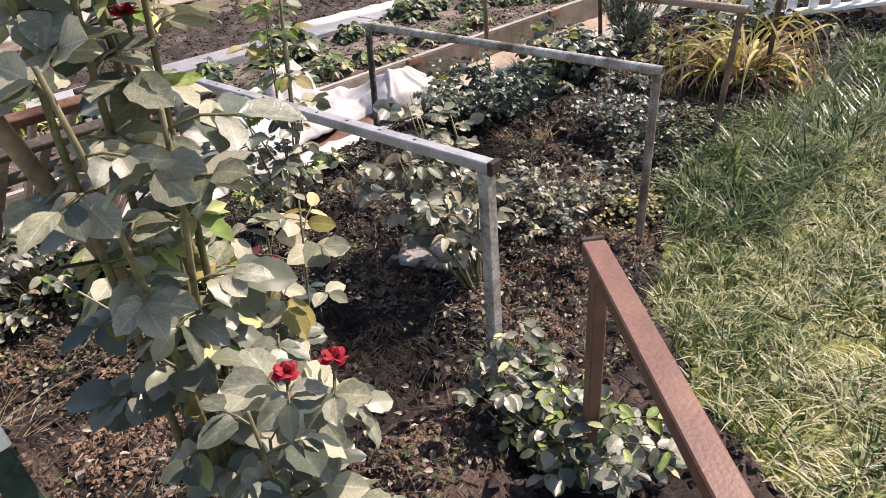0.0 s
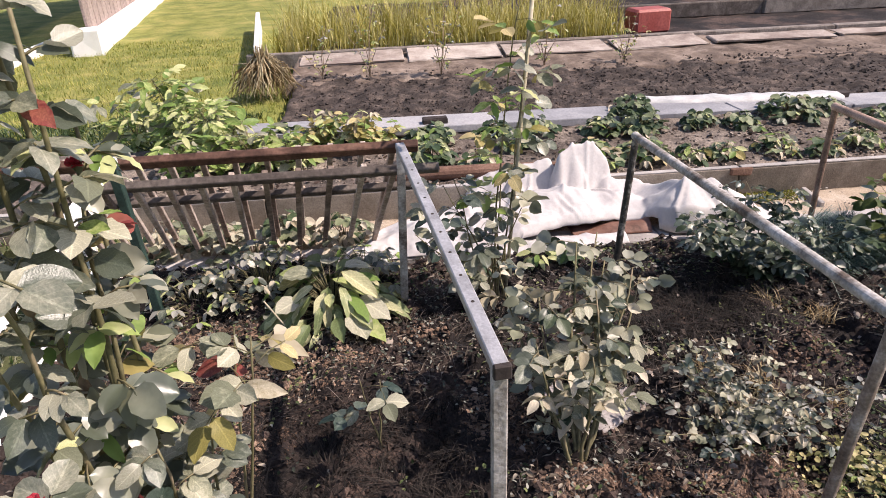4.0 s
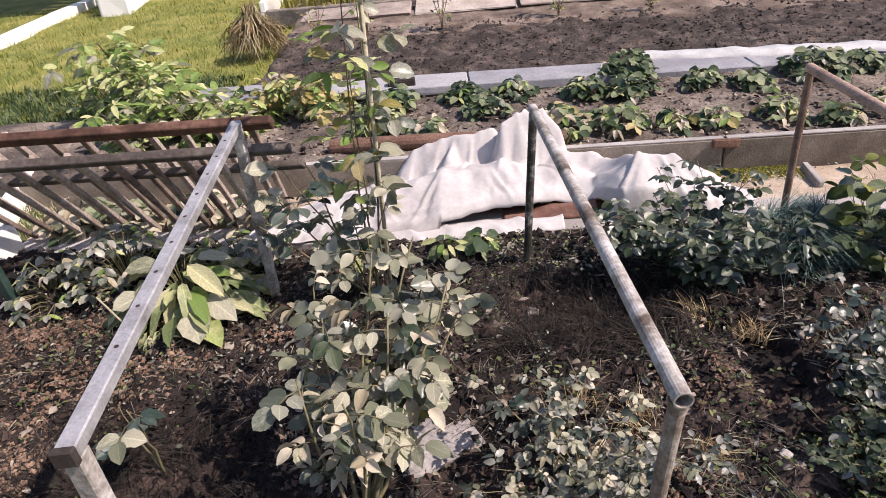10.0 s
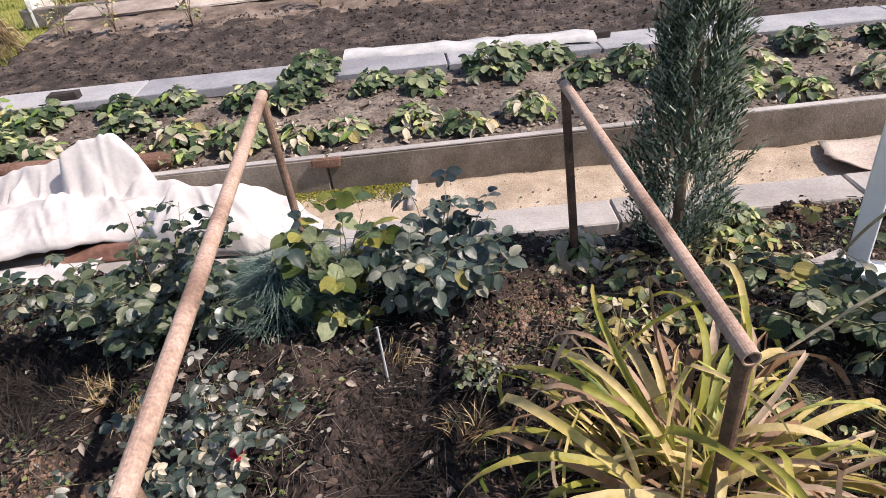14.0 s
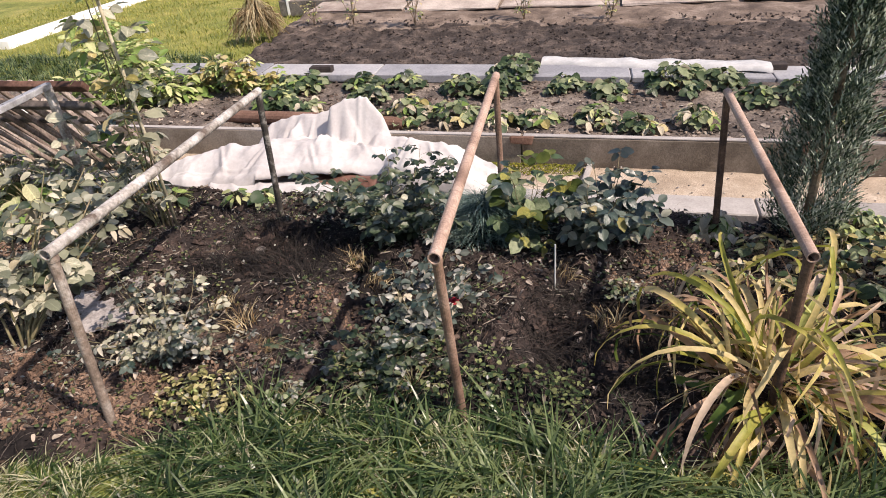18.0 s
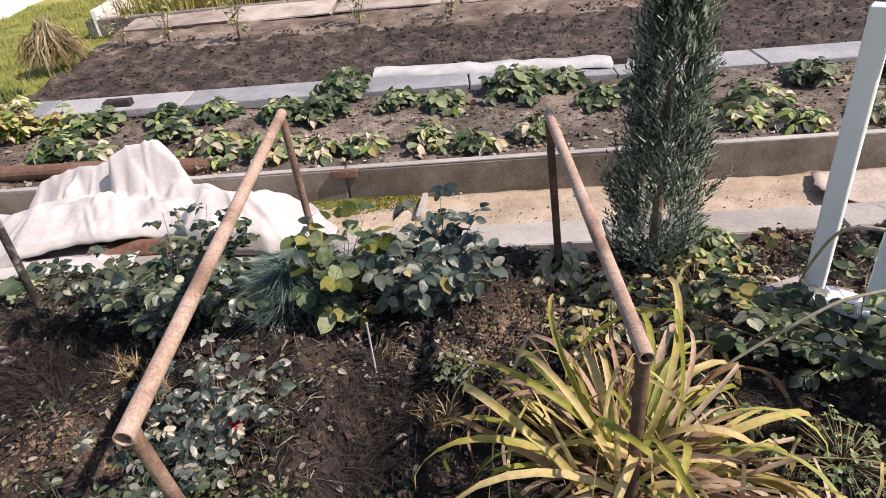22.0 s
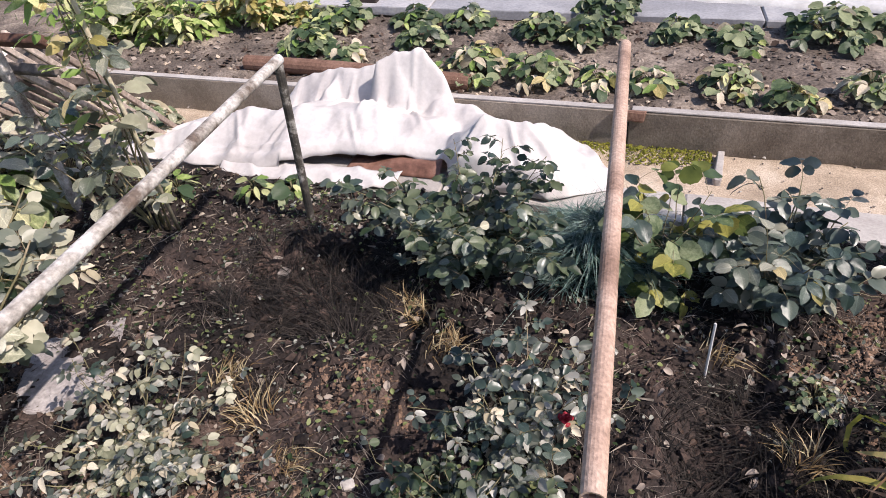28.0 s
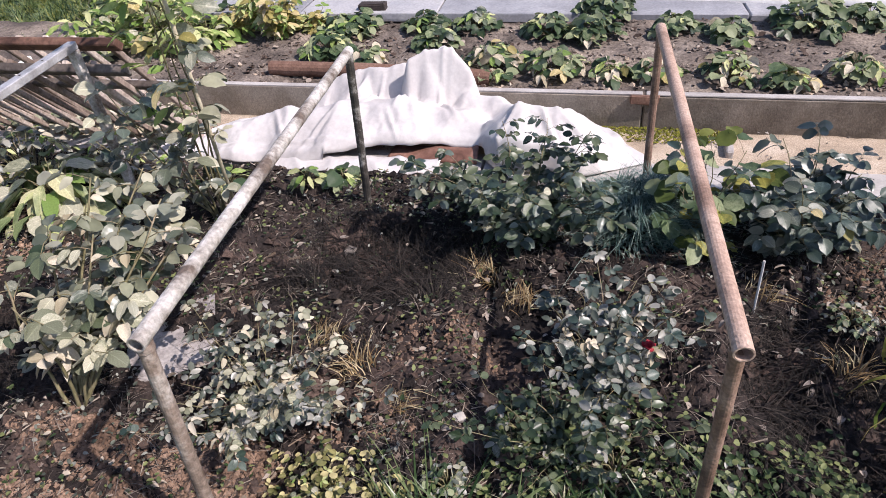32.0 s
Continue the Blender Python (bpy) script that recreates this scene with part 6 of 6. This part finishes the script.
for k, (px, py, n, s, h, z, ms) in enumerate(((1.5, 1.36, 46, 0.13, 0.12, (0.03, 0.05), [(5, M_LIGHT), (3, M_BERRY)]), (0.9, 1.33, 30, 0.1, 0.07, (0.05, 0.08), [(3, M_HOSTA), (2, M_PALE), (2, M_LIGHT)]), (1.55, 0.34, 80, 0.2, 0.05, (0.012, 0.022), [(3, M_LIGHT), (4, M_BERRY)]), (1.25, 0.52, 26, 0.16, 0.06, (0.03, 0.045), [(3, M_LIGHT), (4, M_BERRY)]))):
    clump("ground_cover", "low leafy plant with fresh green leaves", "plant", (px, py, 0.0), n, ms, z, h, 190 + k, "low leafy plants", s)
clump("broad_leaf_plant", "plant with large felted grey-green leaves", "plant", (2.17, 0.26, 0.0), 14, [(1, M_BERRY)], (0.05, 0.08), 0.1, 196, "", 0.14, trio=False)
bush("rose_bush", "rose shoots with a few bright yellow-green leaves", "rose", (1.98, 0.6, 0.0),
     [(0, 0, 0.16, -0.06, 0.3, 0.04), (0, 0, -0.06, -0.1, 0.34, 0.04), (0, 0, 0.25, 0.02, 0.26, 0.04), (0, 0, 0.05, -0.2, 0.2, 0.04)], [(5, M_YEL), (4, M_LIGHT), (2, M_KHAKI)], (0.035, 0.055), 0.075, 0.4, 5, 39, rad=0.003, group="roses", most=80)
fence = thing("white_balustrade", "white-painted wooden balustrade standing among the roses", "balustrade", (1.72, 0.98, 0.12))
fd = Vector((0.81, -0.585, 0.0)).normalized()
f0 = Vector((1.72, 0.98, 0.0))
part("end_post", *beam(f0 + Vector((0, 0, 0.1)), f0 + Vector((0, 0, 1.04)), 0.05, 0.062, 0.004, up=fd), WHITEPAINT, fence)
part("top_rail", *beam(f0 + fd * 0.03 + Vector((0, 0, 1.01)), f0 + fd * 2.5 + Vector((0, 0, 1.01)), 0.05, 0.06, 0.004), WHITEPAINT, fence)
part("bottom_rail", *beam(f0 - fd * 0.04 + Vector((0, 0, 0.09)), f0 + fd * 2.5 + Vector((0, 0, 0.09)), 0.11, 0.03, 0.004), WHITEPAINT, fence)
for k in range(13):
    p = f0 + fd * (0.185 + 0.18 * k)
    part("baluster", *beam(p + Vector((0, 0, 0.105)), p + Vector((0, 0, 0.98)), 0.022, 0.074, 0.003, up=fd), WHITEPAINT, fence)
for k in range(7):
    for u0, u1, dy in ((0.24, 0.4, 0.008), (0.4, 0.24, -0.008)):
        off = fd.cross(Vector((0, 0, 1))) * dy
        part("lattice_slat", *beam(f0 + off + fd * (u0 + 0.3 * k) + Vector((0, 0, 1.03)), f0 + off + fd * (u1 + 0.3 * k) + Vector((0, 0, 1.19)), 0.014, 0.045, 0.003, up=fd), WHITEPAINT, fence)
for px, py, rz, ln in ((1.68, 1.03, 24, 0.2), (1.78, 0.99, -20, 0.16)):
    tagged(part("flat_tile", *laid(block((ln, 0.1, 0.012), 0.003, 0.003), pose(px, py, 0.075, 4, 3, rz)), SLATE), "flat grey tile packed under the balustrade", "tile", "tiles under the balustrade")
tagged(part("foot_stone", *laid(block((0.26, 0.16, 0.1), 0.02, 0.006), pose(1.74, 0.98, 0.02, 3, 4, -32)), STONE), "grey stone under the end of the balustrade", "stone")
tagged(part("white_label", *laid(block((0.15, 0.035, 0.012), 0.003), pose(1.87, 0.45, 0.045, 12, 8, 12)), WHITEPLASTIC), "white plastic plant label lying on the soil", "plant label")
tagged(part("leafy_tuft", *tuft(130, 2.55, 2.95, 1.0, 1.4, 0.32, 0.035, 64, 0.0, 1.0, segs=5), STRAP), "light green strap-leaved clump behind the balustrade", "plant", kind="stuff")
for k, (px, py, s) in enumerate(((-1.269, 0.95, 0.05), (-0.64, 0.17, 0.035), (2.45, 1.62, 0.09), (2.25, 1.7, 0.06))):
    v, f = block((s, s * 0.8, s * 0.55), s * 0.15, s * 0.05)
    tagged(part("stone", *laid((v, f), pose(px, py, bed_z(px, py) + s * 0.2, 5, 8, 40 * k)), STONE), "pale stone lying on the soil", "stone", "stones")
slate = part("slate_slab", *laid(block((0.29, 0.34, 0.015), 0.004, 0.006), pose(-1.68, 0.32, 0.024, 2, -2, 30)), SLATE)
tagged(slate, "thin grey slate lying flat in the soil", "slate")

clump("hosta", "hosta with cream-edged pale green leaves behind the balustrade", "hosta", (2.5, 1.38, 0.02), 36, [(4, M_HOSTA), (3, M_PALE), (2, M_LIGHT)], (0.12, 0.2), 0.2, 37, spread=0.18, trio=False)
tagged(part("strap_plant", *tuft(140, 2.3, 2.5, 0.9, 1.1, 0.34, 0.022, 65, 0.0, 0.9, segs=5), STRAP), "light green strap-leaved clump behind the balustrade", "plant", kind="stuff")

wr = random.Random(300)
lumps = []
while len(lumps) < 1100:
    x, y = wr.uniform(-2.9, 1.6), wr.uniform(-2.1, -0.05)
    if y > bed_edge(x) or nz(x, y, 3.0, 95) < wr.uniform(-0.3, 0.35):
        continue
    m = leaf_pose((x, y, lawn_z(x, y) + wr.uniform(0.015, 0.05)), (wr.uniform(-1, 1), wr.uniform(-1, 1), wr.uniform(-0.2, 0.5)), wr.uniform(0.012, 0.03), 0, (wr.uniform(-0.6, 0.6), wr.uniform(-0.6, 0.6), 1))
    me = wr.choice(M_LIGHT + M_BERRY)
    lumps.append(([m @ q.co for q in me.vertices], [tuple(p.vertices) for p in me.polygons]))
tagged(part("lawn_weeds", *joined(lumps), STRAP, smooth=True), "small light green weeds and clover in the turf", "weeds", kind="stuff")

for k, (px, py) in enumerate(((-3.3, 1.86), (-2.95, 1.92), (-2.62, 1.86), (-3.6, 1.9))):
    clump("pale_plant", "low pale dry-leaved plant on the path behind the fence panels", "plant", (px, py, -0.05), 30, [(3, M_PALE), (3, M_KHAKI), (2, M_BERRY)], (0.05, 0.09), 0.16, 320 + k, "low leafy plants", 0.17)

# ragged plaster sheet lying on the path
pv, pf = [], []
for i in range(30):
    for j in range(9):
        t = j / 8
        left = 2.15 + 0.1 * abs(t - 0.35) + 0.02 * nz(0.3, t * 3, 3.0, 110)
        x = left + (3.6 - left) * i / 29
        y = 1.8 + 0.33 * t + 0.012 * nz(x, t, 5, 111)
        pv.append((x, y, -0.04 + 0.045 * max(0.0, 1 - i / 3.0) ** 1.5 * (1.2 - t) + 0.003 * nz(x, y, 4, 112)))
        if i and j:
            a = i * 9 + j
            pf.append((a - 10, a - 1, a, a - 9))
plaster = tagged(part("plaster_sheet", pv, pf, PLASTER, smooth=True), "ragged pale plaster sheet curling up at its end on the path", "sheet")
psol = plaster.modifiers.new("thick", "SOLIDIFY")
psol.thickness, psol.offset = 0.006, -1.0
# carpet of small weeds along the lawn and large fallen leaves by the daylily
for k, (n, x0, x1, y0, y1, s0, s1, ms, mm, lab) in enumerate(((1100, -0.55, 0.4, -0.06, 0.3, 0.011, 0.023, M_BERRY + M_GREY, WEEDS[1], "carpet of small round green weeds beside the lawn"), (330, -1.12, -0.72, -0.22, 0.0, 0.013, 0.026, M_BERRY + M_PALE, DRYWEED, "patch of small yellowing weeds beside the lawn"), (420, 0.1, 2.0, 0.15, 1.5, 0.018, 0.036, M_PALE, FALLEN, "large tan fallen leaves curled on the soil"), (150, -1.6, 0.1, 0.1, 1.0, 0.018, 0.034, M_PALE, FALLEN, "tan fallen leaves curled on the soil"))):
    wr = random.Random(340 + k)
    lumps = []
    while len(lumps) < n:
        x, y = wr.uniform(x0, x1), wr.uniform(y0, y1)
        if y < bed_edge(x) - 0.02 or (k < 2 and (y - y0) / (y1 - y0) + 0.6 * nz(x, y, 5, 120 + k) > wr.uniform(0.4, 1.0)):
            continue
        m = leaf_pose((x, y, bed_z(x, y) + (wr.uniform(0.005, 0.045) if k < 2 else 0.012)), (wr.uniform(-1, 1), wr.uniform(-1, 1), wr.uniform(-0.2, 0.4)), wr.uniform(s0, s1), 0, (wr.uniform(-0.5, 0.5), wr.uniform(-0.6, 0.4), 1))
        me = wr.choice(ms)
        lumps.append(([m @ q.co for q in me.vertices], [tuple(p.vertices) for p in me.polygons]))
    tagged(part("weeds" if k < 2 else "fallen_leaves", *joined(lumps), mm, smooth=True), lab, "weeds" if k < 2 else "leaf litter", kind="stuff")
